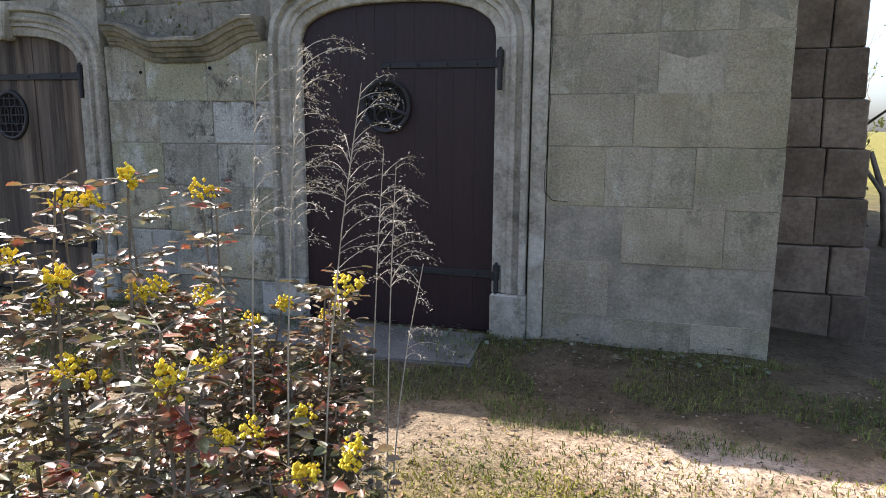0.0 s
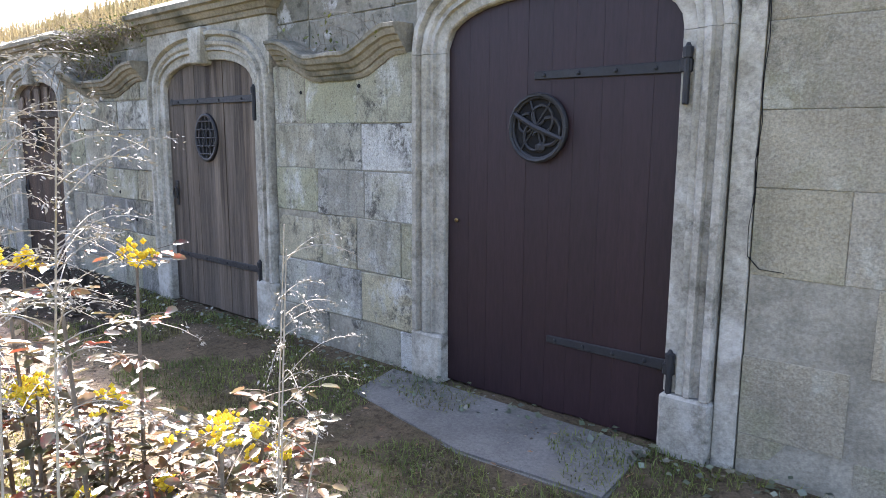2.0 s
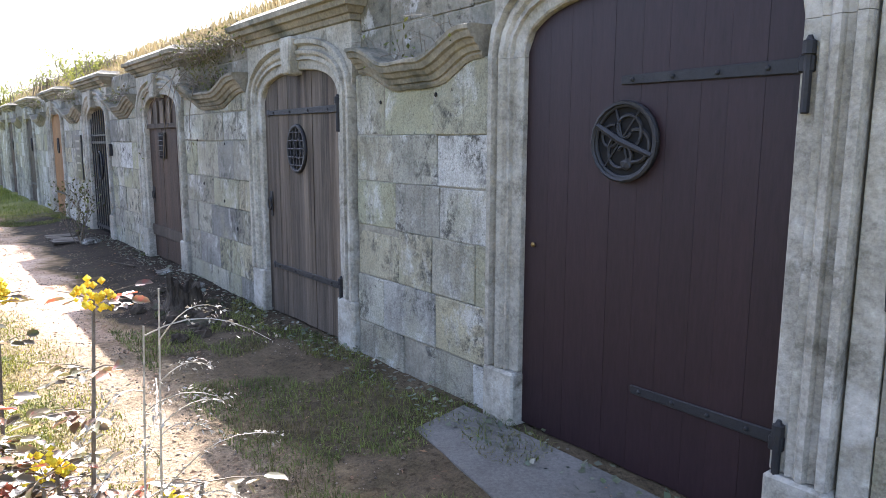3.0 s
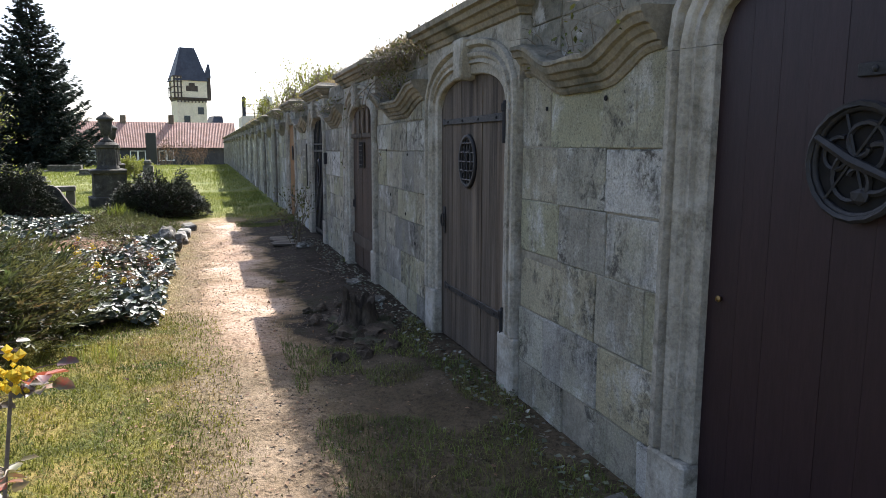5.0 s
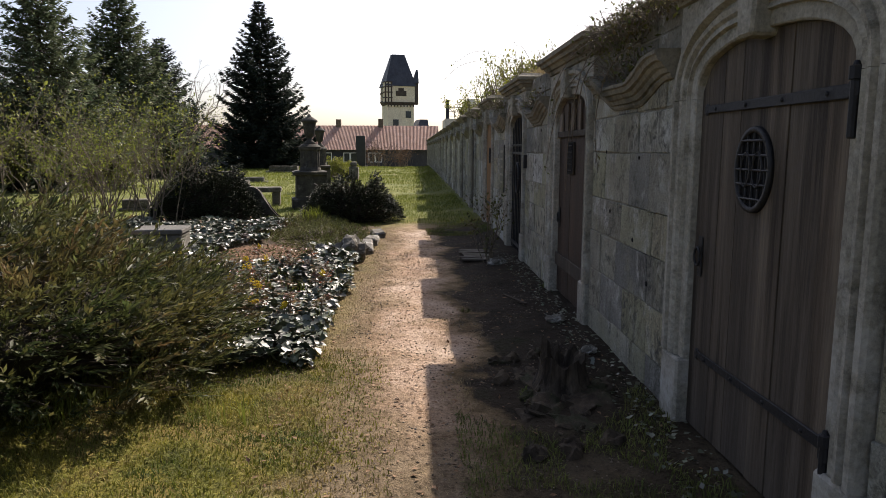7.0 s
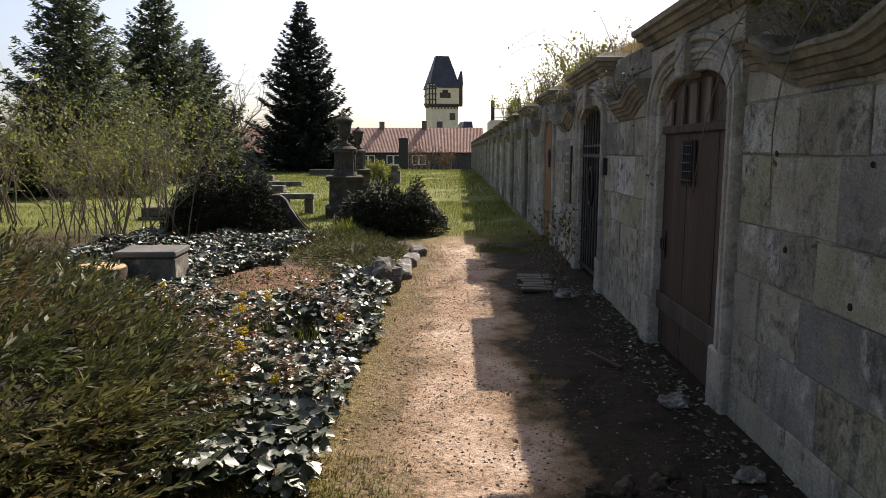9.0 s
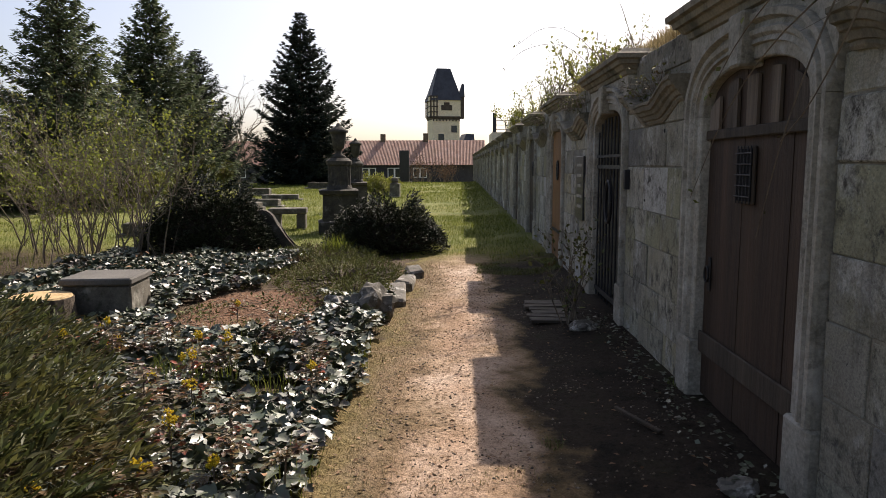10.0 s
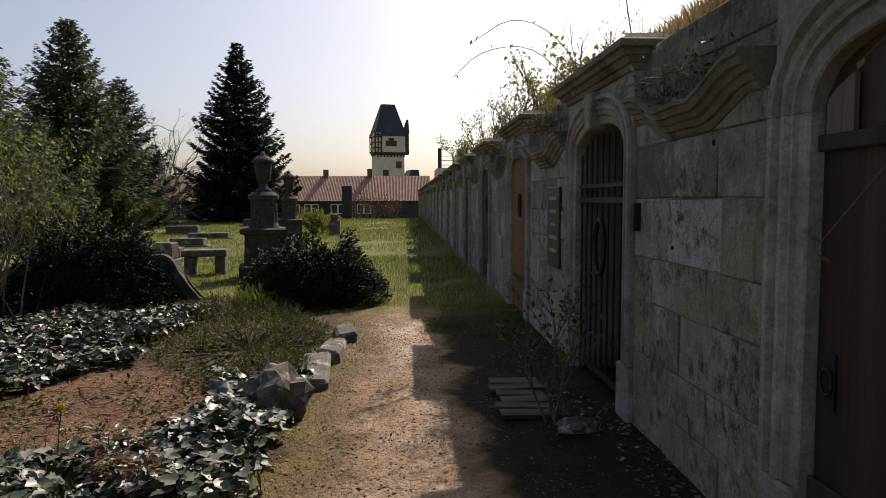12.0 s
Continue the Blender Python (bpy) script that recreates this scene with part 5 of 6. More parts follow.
# ---- plants ----
def spruce(at, h, r, seed, label, mat=None):
    """Trunk, whorls of limbs that sag and turn up at their tips, and sprays of needles hung along each limb and its side shoots."""
    rs = np.random.default_rng(seed)
    t = thing("spruce", label, "conifer", at)
    part("trunk", tube(bmesh.new(), [(0, 0, -0.3), (0.03, 0, h * 0.5), (0, 0, h * 0.98)], [h * 0.016, h * 0.01, 0.02], 7), BARK, t)
    limbs = Tubes()
    P, A, U, L, W = [], [], [], [], []
    z = h * 0.04
    while z < h * 0.985:
        f = z / h
        reach = (r * (1 - f) ** 0.8 * (1.0 if f > 0.12 else 0.88) + 0.08) * rs.uniform(0.86, 1.1)
        n = int(7 + 5 * (1 - f))
        for k in range(n):
            a = 2 * math.pi * k / n + rs.uniform(-0.4, 0.4) + z
            rr = reach * rs.uniform(0.62, 1.12)
            d = np.array([math.cos(a), math.sin(a), 0.0])
            s = np.array([-d[1], d[0], 0.0])
            base = np.array([0, 0, z])
            sag = rs.uniform(0.12, 0.28)

            def on(q):
                return base + d * rr * q + np.array([0, 0, -sag * rr * math.sin(q * 2.4) * 0.9 + 0.26 * rr * q ** 3])

            limbs.add([on(q) for q in (0, 0.35, 0.7, 1.0)], [0.05 * (1 - f) + 0.012, 0.03 * (1 - f) + 0.01, 0.015, 0.006], 4)
            m = max(5, int(rr * 24))
            for q in rs.uniform(0.1, 1.0, m) ** 0.85:
                p = on(q)
                spread = 0.16 * rr * (1 - q) * rs.normal(0, 1)
                for sgn in (-1, 1):
                    P.append(p + s * spread + rs.normal(0, 0.04, 3))
                    A.append(d * rs.uniform(0.5, 1.2) + s * sgn * rs.uniform(0.2, 0.9) + np.array([0, 0, rs.uniform(-0.7, 0.35)]))
                    U.append(np.array([rs.normal(0, 0.5), rs.normal(0, 0.5), 1.0]))
                    L.append(rs.uniform(0.26, 0.55) * (0.5 + 0.5 * (1 - f)) * h / 12)
                    W.append(rs.uniform(0.08, 0.15) * h / 12)
        z += h * 0.021 * rs.uniform(0.8, 1.25) * (0.75 + 0.5 * (1 - f))
    limbs.mesh("limb_wood", BARK, t)
    leaf_mesh("needle_sprays", P, A, U, np.array(L), np.array(W), mat or SPRUCE, t, -0.2)
    return t


spruce((-60.0, -9.5, -0.1), 13.6, 5.1, 1, "tall dense dark blue-green spruce on the lawn")
spruce((-42.0, -13.35, 0.0), 10.6, 4.9, 2, "broad green spruce with sunlit-toned needles behind flowering shrubs", SPRUCELIT)
spruce((-47.0, -12.95, 0.0), 8.6, 4.0, 3, "smaller dark spruce beside a taller one")
spruce((-31.0, -12.0, 0.0), 8.9, 4.2, 4, "tall green spruce with drooping limbs and sunlit-toned needles at the lawn's edge", SPRUCELIT)
spruce((-26.0, -17.0, 0.0), 9.5, 4.4, 5, "tall dark spruce behind the shrubs")


def twiggy(t, rs, stems, h, spread, depth=3, r0=0.03, mat=None, name="branchwork", up=1.0, base=0.15):
    """Many stems from one foot, forking; returns the twig ends."""
    bm = Tubes()
    ends = []

    def grow(p, d, ln, r, lev):
        q = p + d * ln * 0.5 + rs.normal(0, 0.04, 3) * ln
        e = p + d * ln + rs.normal(0, 0.07, 3) * ln
        bm.add([p, q, e], [r, r * 0.8, r * 0.55], 5 if lev > 1 else 3)
        for s in (0.55, 0.8, 1.0):
            ends.append((p + (e - p) * s, d))
        if lev:
            for _ in range(rs.integers(2, 4)):
                nd = d + rs.normal(0, 0.42, 3) + np.array([0, 0, 0.12 * up])
                nd /= np.linalg.norm(nd)
                grow(e if rs.random() < 0.6 else q, nd, ln * rs.uniform(0.55, 0.8), r * 0.55, lev - 1)

    for _ in range(stems):
        a = rs.uniform(0, 6.283)
        d = np.array([math.cos(a) * spread * rs.uniform(0.2, 1), math.sin(a) * spread * rs.uniform(0.2, 1), up])
        d /= np.linalg.norm(d)
        grow(np.array([rs.normal(0, base), rs.normal(0, base), -0.05]), d, h * rs.uniform(0.3, 0.45), r0 * rs.uniform(0.6, 1.1), depth)
    bm.mesh(name, mat or TWIG, t)
    return ends


def leaves_on(t, rs, ends, per, size, mat, name="leaves", jitter=0.05, up=0.6):
    P, A, U, L = [], [], [], []
    for p, d in ends:
        for _ in range(rs.poisson(per)):
            P.append(p + rs.normal(0, jitter, 3))
            A.append(rs.normal(0, 1, 3) + np.array([0, 0, up]))
            U.append(rs.normal(0, 0.6, 3) + np.array([0, 0, 1]))
            L.append(size * rs.uniform(0.6, 1.3))
    if P:
        L = np.array(L)
        leaf_mesh(name, P, A, U, L, L * 0.55, mat, t, 0.15)


def shrub(at, h, stems, spread, seed, label, per=1.2, size=0.05, leaf=None, depth=3, r0=0.025, name="shrub", cat="shrub", base=0.15, mat=None):
    rs = np.random.default_rng(seed)
    t = thing(name, label, cat, at)
    ends = twiggy(t, rs, stems, h, spread, depth, r0, mat, base=base)
    if per:
        leaves_on(t, rs, ends, per, size, leaf or SPRING)
    return t


shrub((-15.6, -2.2, 0.05), 2.9, 16, 0.38, 11, "multi-stemmed shrub with first pale green leaves", 0.8, 0.06, r0=0.017, base=0.28)
shrub((-15.2, -3.3, 0.05), 2.0, 5, 0.45, 12, "twiggy shrub with small spring leaves", 0.8, 0.055, r0=0.014, base=0.25)
shrub((-17.5, -4.2, 0.05), 3.3, 11, 0.45, 13, "tall loose shrub breaking into leaf", 0.9, 0.075, r0=0.018, base=0.3)
shrub((-19.5, -7.5, 0.05), 4.2, 8, 0.4, 15, "young tree with sparse yellow-green leaves", 1.4, 0.08, base=0.2)
shrub((-13.2, -5.0, 0.05), 4.4, 7, 0.42, 16, "slender young tree with pale opening leaves", 0.9, 0.10, r0=0.035, base=0.1)
shrub((-16.6, -3.4, 0.05), 2.7, 14, 0.5, 17, "dense grey-brown twiggy shrub with few leaves", 1.0, 0.05, r0=0.016, base=0.5, depth=4)
shrub((-19.0, -5.6, 0.05), 3.0, 12, 0.5, 18, "tangled leafless shrub behind the yew", 0.6, 0.06, r0=0.018, base=0.6, depth=4)
shrub((-14.0, -6.6, 0.05), 3.2, 10, 0.5, 19, "loose shrub with small green leaves", 1.2, 0.06, r0=0.018, base=0.5, depth=4)
for k, (X, Y, h) in enumerate(((-22, -12, 2.6), (-25, -12.5, 3.2), (-28.5, -11.5, 2.5), (-33, -11.8, 2.8), (-37, -11.0, 2.4), (-19, -11.5, 2.6), (-16, -10.5, 2.8), (-41, -10.5, 2.0), (-30, -9.2, 1.6), (-12.5, -11.6, 2.6), (-9, -11.0, 2.6), (-6, -10.0, 2.4), (-3, -9, 2.6))):
    shrub((X, Y, 0.0), h, 12, 0.8, 30 + k, "dense olive hedge shrub at the lawn's edge", 4.5, 0.16, (HEDGE, HEATH, HEDGE)[k % 3], name="hedge_shrub", base=0.6)
shrub((-40.5, -1.3, 0.0), 1.3, 26, 0.9, 60, "yellow-green flowering bush among the graves", 2.5, 0.09, SPRINGBRIGHT, base=0.3)
shrub((-74, -0.8, -0.6), 3.4, 22, 0.7, 61, "reddish bare shrub before the long building", 0.8, 0.12, LITTER, base=0.8)
shrub((-70, 1.8, -0.4), 2.6, 20, 0.7, 62, "twiggy shrub at the wall's far end", 0.8, 0.12, LITTER, base=0.5)
for k, (X, Y, h) in enumerate(((-88, -24, 11), (-80, -22, 9), (-76, -29, 10), (-70, -33, 11), (-60, -30, 10))):
    shrub((X, Y, -1), h, 3, 0.3, 70 + k, "bare leafless tree far behind the lawn", 0.25, 0.2, TWIGLEAF, depth=5, r0=0.2, name="bare_tree", cat="tree", base=0.1)
# saplings and brambles on the bank over the vaults
shrub((-14.0, 5.0, 2.6), 1.25, 9, 0.7, 80, "bare sapling on the vault roof", 0.15, 0.04, depth=3, r0=0.014, base=0.1, name="sapling")
shrub((-15.6, 5.1, 2.62), 1.0, 16, 0.8, 81, "green-leaved scrub on the vault roof", 1.4, 0.06, SPRINGBRIGHT, base=0.3)
shrub((-17.6, 5.2, 2.62), 1.2, 12, 0.7, 82, "leafy scrub on the bank", 1.0, 0.07, SPRINGBRIGHT, base=0.3)
shrub((-20.8, 5.0, 2.62), 1.3, 12, 0.6, 83, "twiggy scrub on the bank", 0.5, 0.06, base=0.3)
shrub((-26, 5.2, 2.62), 1.6, 12, 0.6, 84, "twiggy scrub on the bank with buds", 0.6, 0.08, base=0.4)
shrub((-31, 5.2, 2.62), 1.3, 12, 0.6, 85, "leafy scrub on the bank", 1.4, 0.09, SPRINGBRIGHT, base=0.4)


def bramble(pts, r, label, seed):
    t = thing("bramble", label, "bramble", pts[0])
    o = Vector(pts[0])
    loc = [Vector(p) - o for p in pts]
    # smooth the arch
    for _ in range(2):
        loc = [loc[0]] + [q for a, b in zip(loc, loc[1:]) for q in (a * 0.75 + b * 0.25, a * 0.25 + b * 0.75)] + [loc[-1]]
    part("cane", tube(bmesh.new(), loc, [r * (1 - 0.7 * k / len(loc)) for k in range(len(loc))], 4), TWIG, t)
    rs = np.random.default_rng(seed)
    leaves_on(t, rs, [(np.array(p), None) for p in loc[len(loc) // 3:]], 0.5, 0.04, HEATH, jitter=0.015)
    return t


for k, pts in enumerate((
        [(-13.6, 4.75, 2.6), (-13.3, 4.4, 3.1), (-13.0, 3.9, 3.25), (-12.8, 3.5, 2.95)],
        [(-13.9, 4.75, 2.6), (-14.0, 4.3, 3.2), (-13.7, 3.7, 3.1), (-13.6, 3.4, 2.8)],
        [(-12.4, 4.8, 2.65), (-11.8, 4.5, 3.0), (-11.2, 4.3, 3.05), (-10.8, 4.2, 2.95)],
        [(-7.1, 4.62, 2.55), (-7.3, 4.25, 2.5), (-7.7, 4.2, 1.9), (-8.2, 4.3, 1.3)],
        [(-7.2, 4.62, 2.55), (-7.5, 4.2, 2.3), (-8.3, 4.2, 2.0), (-9.1, 4.28, 1.45)],
        [(-7.0, 4.62, 2.5), (-7.1, 4.2, 2.35), (-7.5, 4.2, 1.9), (-8.0, 4.3, 1.75)],
        [(-6.9, 4.62, 2.5), (-7.2, 4.2, 2.5), (-8.0, 4.15, 2.3), (-8.9, 4.3, 2.05)],
        [(-6.8, 4.62, 2.5), (-6.7, 4.25, 2.3), (-6.9, 4.2, 1.9), (-7.1, 4.3, 1.5)])):
    bramble(pts, 0.006, "thin dry bramble cane hanging over the wall", 90 + k)


# dry growth hanging over the swags and cornices
def tangle(at, size, n, seed, label):
    rs = np.random.default_rng(seed)
    t = thing("dry_tangle", label, "dry plant", at)
    bm = bmesh.new()
    for _ in range(n):
        p = np.array([rs.uniform(-size, size), rs.uniform(-0.05, 0.08), rs.uniform(-0.03, 0.05)])
        pts = [p]
        d = np.array([rs.normal(0, 0.5), rs.normal(-0.25, 0.2), rs.uniform(0.2, 0.9)])
        for _ in range(3):
            p = p + d * 0.11
            d = d + np.array([rs.normal(0, 0.4), rs.normal(0, 0.15), -0.4])
            pts.append(p)
        tube(bm, pts, [0.003, 0.0025, 0.002, 0.001], 3)
    part("stem_tangle", bm, TWIG, t)["kind"] = "stuff"
    leaves_on(t, rs, [(np.array(v), None) for v in rs.uniform(-1, 1, (n * 3, 3)) * np.array([size, 0.06, 0.08]) + np.array([0, 0, 0.06])], 0.8, 0.035, HEATH)
    return t


for k, (X, z, s, n) in enumerate(((-3.3, 2.16, 0.5, 12), (-7.0, 2.45, 0.5, 170), (-6.9, 2.2, 0.45, 90), (-6.5, 2.5, 0.75, 200), (-7.6, 2.5, 0.5, 120), (-10.5, 2.2, 0.5, 70), (-14.3, 2.4, 0.6, 90), (-18.2, 2.4, 0.6, 90))):
    tangle((X, 4.40, z), s, n, 110 + k, "dry tangle of dead stems on the cornice")

# grass on the bank
def bank(n, x0, x1, y0, y1):
    return scatter(n, x0, x1, y0, y1, None, mound_z)


blades("bank_grass", np.concatenate((bank(9000, -13, 0.6, 4.62, 5.6), bank(11000, -26, -13, 4.62, 5.8), bank(9000, -60, -26, 4.62, 6.2))), rng.uniform(0.10, 0.34, 29000), rng.uniform(0.006, 0.016, 29000), DRYGRASS, 0.8)

g = bank(16000, -16, 0.6, 4.58, 4.95)
blades("brink_grass", g, rng.uniform(0.12, 0.36, len(g)) * (0.6 + 0.6 * np.array([abs(noise.noise(Vector((a * 1.3, b, 0)))) for a, b, _ in g])), rng.uniform(0.004, 0.010, len(g)), DRYGRASS, 1.0)

# climbing rose by the gate
rs = np.random.default_rng(5)
rose = thing("rose_bush", "leggy rose bush with dark reddish leaves by the gate", "rose bush", (-11.55, 3.98, 0.08))
ends = twiggy(rose, rs, 7, 1.25, 0.38, 2, 0.012, TWIG, base=0.05)
leaves_on(rose, rs, ends, 1.3, 0.055, HEATH)


# ---- spreading juniper ----
def plumes(name, label, cat, at, rx, ry, h, n, mat, seed, length=(0.18, 0.42), outward=0.8, fine=21, broad=1.0):
    rs = np.random.default_rng(seed)
    t = thing(name, label, cat, at)
    limbs = Tubes()
    P, A, U, L, W = [], [], [], [], []
    for k in range(n):
        a = rs.uniform(0, 2 * np.pi)
        q = math.sqrt(rs.uniform(0, 1))
        prof = max(0.0, 1 - q ** 2.2) ** 0.6
        bump_ = 0.78 + 0.5 * noise.noise(Vector((math.cos(a) * q * 3 + seed, math.sin(a) * q * 3, 0)))
        lay = rs.uniform(0.35, 1.0) ** 0.5
        p = np.array([rx * q * math.cos(a), ry * q * math.sin(a), 0.03 + h * prof * bump_ * lay])
        d = np.array([math.cos(a) * outward * (0.3 + q), math.sin(a) * outward * (0.3 + q), rs.uniform(0.15, 0.7)]) + rs.normal(0, 0.3, 3)
        d /= np.linalg.norm(d)
        ln = rs.uniform(*length)
        side = np.cross(d, [0, 0, 1.0])
        side /= max(1e-6, np.linalg.norm(side))
        tip = p + d * ln
        if k % 6 == 0:
            limbs.add([p * 0.3 * np.array([1, 1, 0.2]), p * 0.75, p], [0.02, 0.012, 0.005], 4)
        for u in np.linspace(0.05, 1, fine):
            c = p + d * ln * u + np.array([0, 0, -0.12 * ln * u * u])
            sg = rs.choice((-1, 1))
            P.append(c)
            A.append(d * rs.uniform(0.7, 1.2) + side * sg * rs.uniform(0.2, 0.9) * (1 - 0.6 * u) + rs.normal(0, 0.25, 3))
            U.append(rs.normal(0, 0.5, 3) + np.array([0, 0, 1]))
            L.append(ln * rs.uniform(0.16, 0.34) * (1.1 - 0.6 * u))
            W.append(ln * rs.uniform(0.03, 0.058) * broad)
    limbs.mesh("limb_wood", BARK, t)
    # solid dark blob added inside, so gaps between sprays look shaded
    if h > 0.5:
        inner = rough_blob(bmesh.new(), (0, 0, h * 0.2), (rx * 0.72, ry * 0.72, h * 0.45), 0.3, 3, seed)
        part("twig_core", inner, GAPSHADE, t)
    leaf_mesh("sprays", P, A, U, np.array(L), np.array(W), mat, t, 0.1)
    return t


plumes("juniper", "spreading olive-brown juniper with feathery sprays", "juniper bush", (-6.9, -0.5, 0.05), 1.95, 1.95, 1.3, 4000, JUNIPER, 21, (0.2, 0.48))
plumes("juniper", "low dark green juniper beside a larger one", "juniper bush", (-9.0, -1.55, 0.05), 1.7, 1.75, 0.85, 2500, JUNIPER, 22, (0.2, 0.45))
plumes("juniper", "feathery juniper at the bed's back", "juniper bush", (-6.4, -2.9, 0.05), 2.2, 1.7, 2.0, 3000, JUNIPER, 23, (0.2, 0.48))
plumes("juniper", "wide olive juniper behind the others", "juniper bush", (-9.6, -3.9, 0.05), 1.8, 1.3, 0.6, 1500, JUNIPER, 29)
plumes("yew_bush", "low rounded dark yew beside the path", "yew bush", (-17.7, 1.5, 0.03), 1.0, 1.08, 1.12, 4200, YEW, 24, (0.09, 0.17), 0.9, 14, 4.6)
plumes("yew_bush", "broad dark yew around a leaning gravestone", "yew bush", (-16.8, -1.5, 0.03), 1.1, 1.1, 1.5, 5000, YEW, 25, (0.09, 0.18), 0.9, 14, 4.6)
plumes("heath", "low green heath cushion along the bed", "heath", (-14.3, 1.25, 0.05), 1.5, 0.85, 0.2, 1700, HEATH, 26, (0.07, 0.15), 0.25, 10, 2.6)
plumes("heath", "low flowering heath cushion behind the red patch", "heath", (-16.0, 0.55, 0.05), 1.2, 1.0, 0.22, 1500, HEATH, 27, (0.07, 0.15), 0.25, 10, 2.6)
plumes("heath", "sparse low heath behind the needle patch", "heath", (-14.1, 0.0, 0.05), 1.1, 0.7, 0.16, 700, HEATH, 43, (0.06, 0.14), 0.25, 10, 2.4)
plumes("heath", "small heath cushion by the boulder", "heath", (-12.8, 1.7, 0.05), 0.75, 0.4, 0.2, 700, HEATH, 28, (0.06, 0.12), 0.25, 10, 2.6)


# ---- ivy bed ----
def in_red(x, y):
    return ((x + 11.9) * 0.76) ** 2 + ((y - 0.75) * 1.2) ** 2 < 0.85


def ivy_ok(x, y):
    edge = 2.13 + 0.13 * noise.noise(Vector((x * 1.3, 0, 3)))
    if y > edge or in_red(x, y) or (x > -6.9 + 0.4 * noise.noise(Vector((y, 1, 1)))):
        return False
    if x < -12.9 and y > 0.35 + 0.4 * noise.noise(Vector((x * 2, y * 2, 15))):
        return False
    if (x + 6.9) ** 2 / 3.2 + (y + 0.5) ** 2 / 2.9 < 1 or (x + 9.0) ** 2 / 2.6 + (y + 1.5) ** 2 / 2.6 < 1:
        return False
    if (x + 11.45) ** 2 + (y + 0.55) ** 2 < 0.16 or (x + 10.9) ** 2 + (y + 0.88) ** 2 < 0.09:
        return False
    return noise.noise(Vector((x * 1.1, y * 1.1, 9))) > -0.5


def ivy_h(x, y):
    return 0.07 + 0.16 * max(0.0, 0.5 + noise.noise(Vector((x * 1.4, y * 1.4, 5)))) + 0.12 * math.exp(-((x + 10.6) ** 2) / 0.5 - ((y - 1.75) ** 2) / 0.12)


pts = scatter(50000, -16.5, -6.6, -2.8, 2.2, ivy_ok)
pts[:, 2] += np.array([ivy_h(a, b) for a, b, _ in pts]) * rng.uniform(0.25, 1.0, len(pts)) ** 0.6
n = len(pts)
az = rng.uniform(0, 2 * np.pi, n)
ax = np.stack((np.cos(az), np.sin(az), rng.uniform(-0.5, 0.35, n)), 1)
ln = rng.uniform(0.042, 0.095, n)
leaf_shape("ivy", pts, ax, rng.normal(0, 0.48, (n, 3)) + np.array([0, 0, 1]), ln, ln * 0.95, IVY_OUTLINE, IVY, None, 0.2, "stuff")["label"] = "glossy dark ivy carpet over the flower bed"
pts = scatter(2600, -16.5, -6.6, -2.5, 2.15, ivy_ok)
n = len(pts)
pts[:, 2] += rng.uniform(0.02, 0.2, n)
ln = rng.uniform(0.03, 0.08, n)
leaf_mesh("dead_leaves", pts, rng.normal(0, 1, (n, 3)) * np.array([1, 1, 0.3]), rng.normal(0, 0.4, (n, 3)) + np.array([0, 0, 1]), ln, ln * 0.6, LITTER, None, 0.1, "stuff")
pts = scatter(3500, -13.6, -10.4, -0.3, 1.8, in_red)
n = len(pts)
pts[:, 2] += 0.01
ln = rng.uniform(0.015, 0.06, n)
leaf_mesh("needle_litter", pts, rng.normal(0, 1, (n, 3)) * np.array([1, 1, 0.15]), rng.normal(0, 0.3, (n, 3)) + np.array([0, 0, 1]), ln, ln * 0.3, LITTER, None, 0.1, "stuff")


twigs = Tubes()
rs = np.random.default_rng(77)
for x, y in zip(rs.uniform(-13.4, -10.6, 260), rs.uniform(-0.3, 1.75, 260)):
    if in_red(x, y):
        a, ln_ = rs.uniform(0, 6.28), rs.uniform(0.05, 0.22)
        z = ground_z(x, y)
        twigs.add([(x, y, z + 0.006), (x + 0.5 * ln_ * math.cos(a), y + 0.5 * ln_ * math.sin(a), z + rs.uniform(0.008, 0.03)), (x + ln_ * math.cos(a + 0.3), y + ln_ * math.sin(a + 0.3), z + 0.008)], [0.004, 0.003, 0.0015], 4)
twigs.mesh("fallen_twigs", TWIG)["label"] = "fallen twigs on the needle patch"
pts = scatter(5200, -13.8, -10.3, -0.4, 1.9, lambda x, y: in_red(x, y) and noise.noise(Vector((x * 2.2, y * 2.2, 40))) > 0.12)
n = len(pts)
ln = rng.uniform(0.02, 0.06, n)
pts[:, 2] += rng.uniform(0.0, 0.05, n)
leaf_mesh("ground_sprouts", pts, rng.normal(0, 1, (n, 3)) * np.array([1, 1, 0.6]) + np.array([0, 0, 0.3]), rng.normal(0, 0.5, (n, 3)) + np.array([0, 0, 1]), ln, ln * 0.5, HEATH, None, 0.15, "stuff")
# crumbs of soil and small stones along the path
pts = scatter(9000, -15, 1.5, 2.3, 4.35, lambda x, y: noise.noise(Vector((x * 1.7, y * 1.7, 51))) > -0.05)
n = len(pts)
r_ = rng.uniform(0.003, 0.011, (n, 1, 1)) * rng.uniform(0.7, 1.3, (n, 6, 1))
octa = np.array([[1, 0, 0], [0, 1, 0], [-1, 0, 0], [0, -1, 0], [0, 0, 0.8], [0, 0, -0.8]])[None]
fc = np.array([[0, 1, 4], [1, 2, 4], [2, 3, 4], [3, 0, 4], [1, 0, 5], [2, 1, 5], [3, 2, 5], [0, 3, 5]])
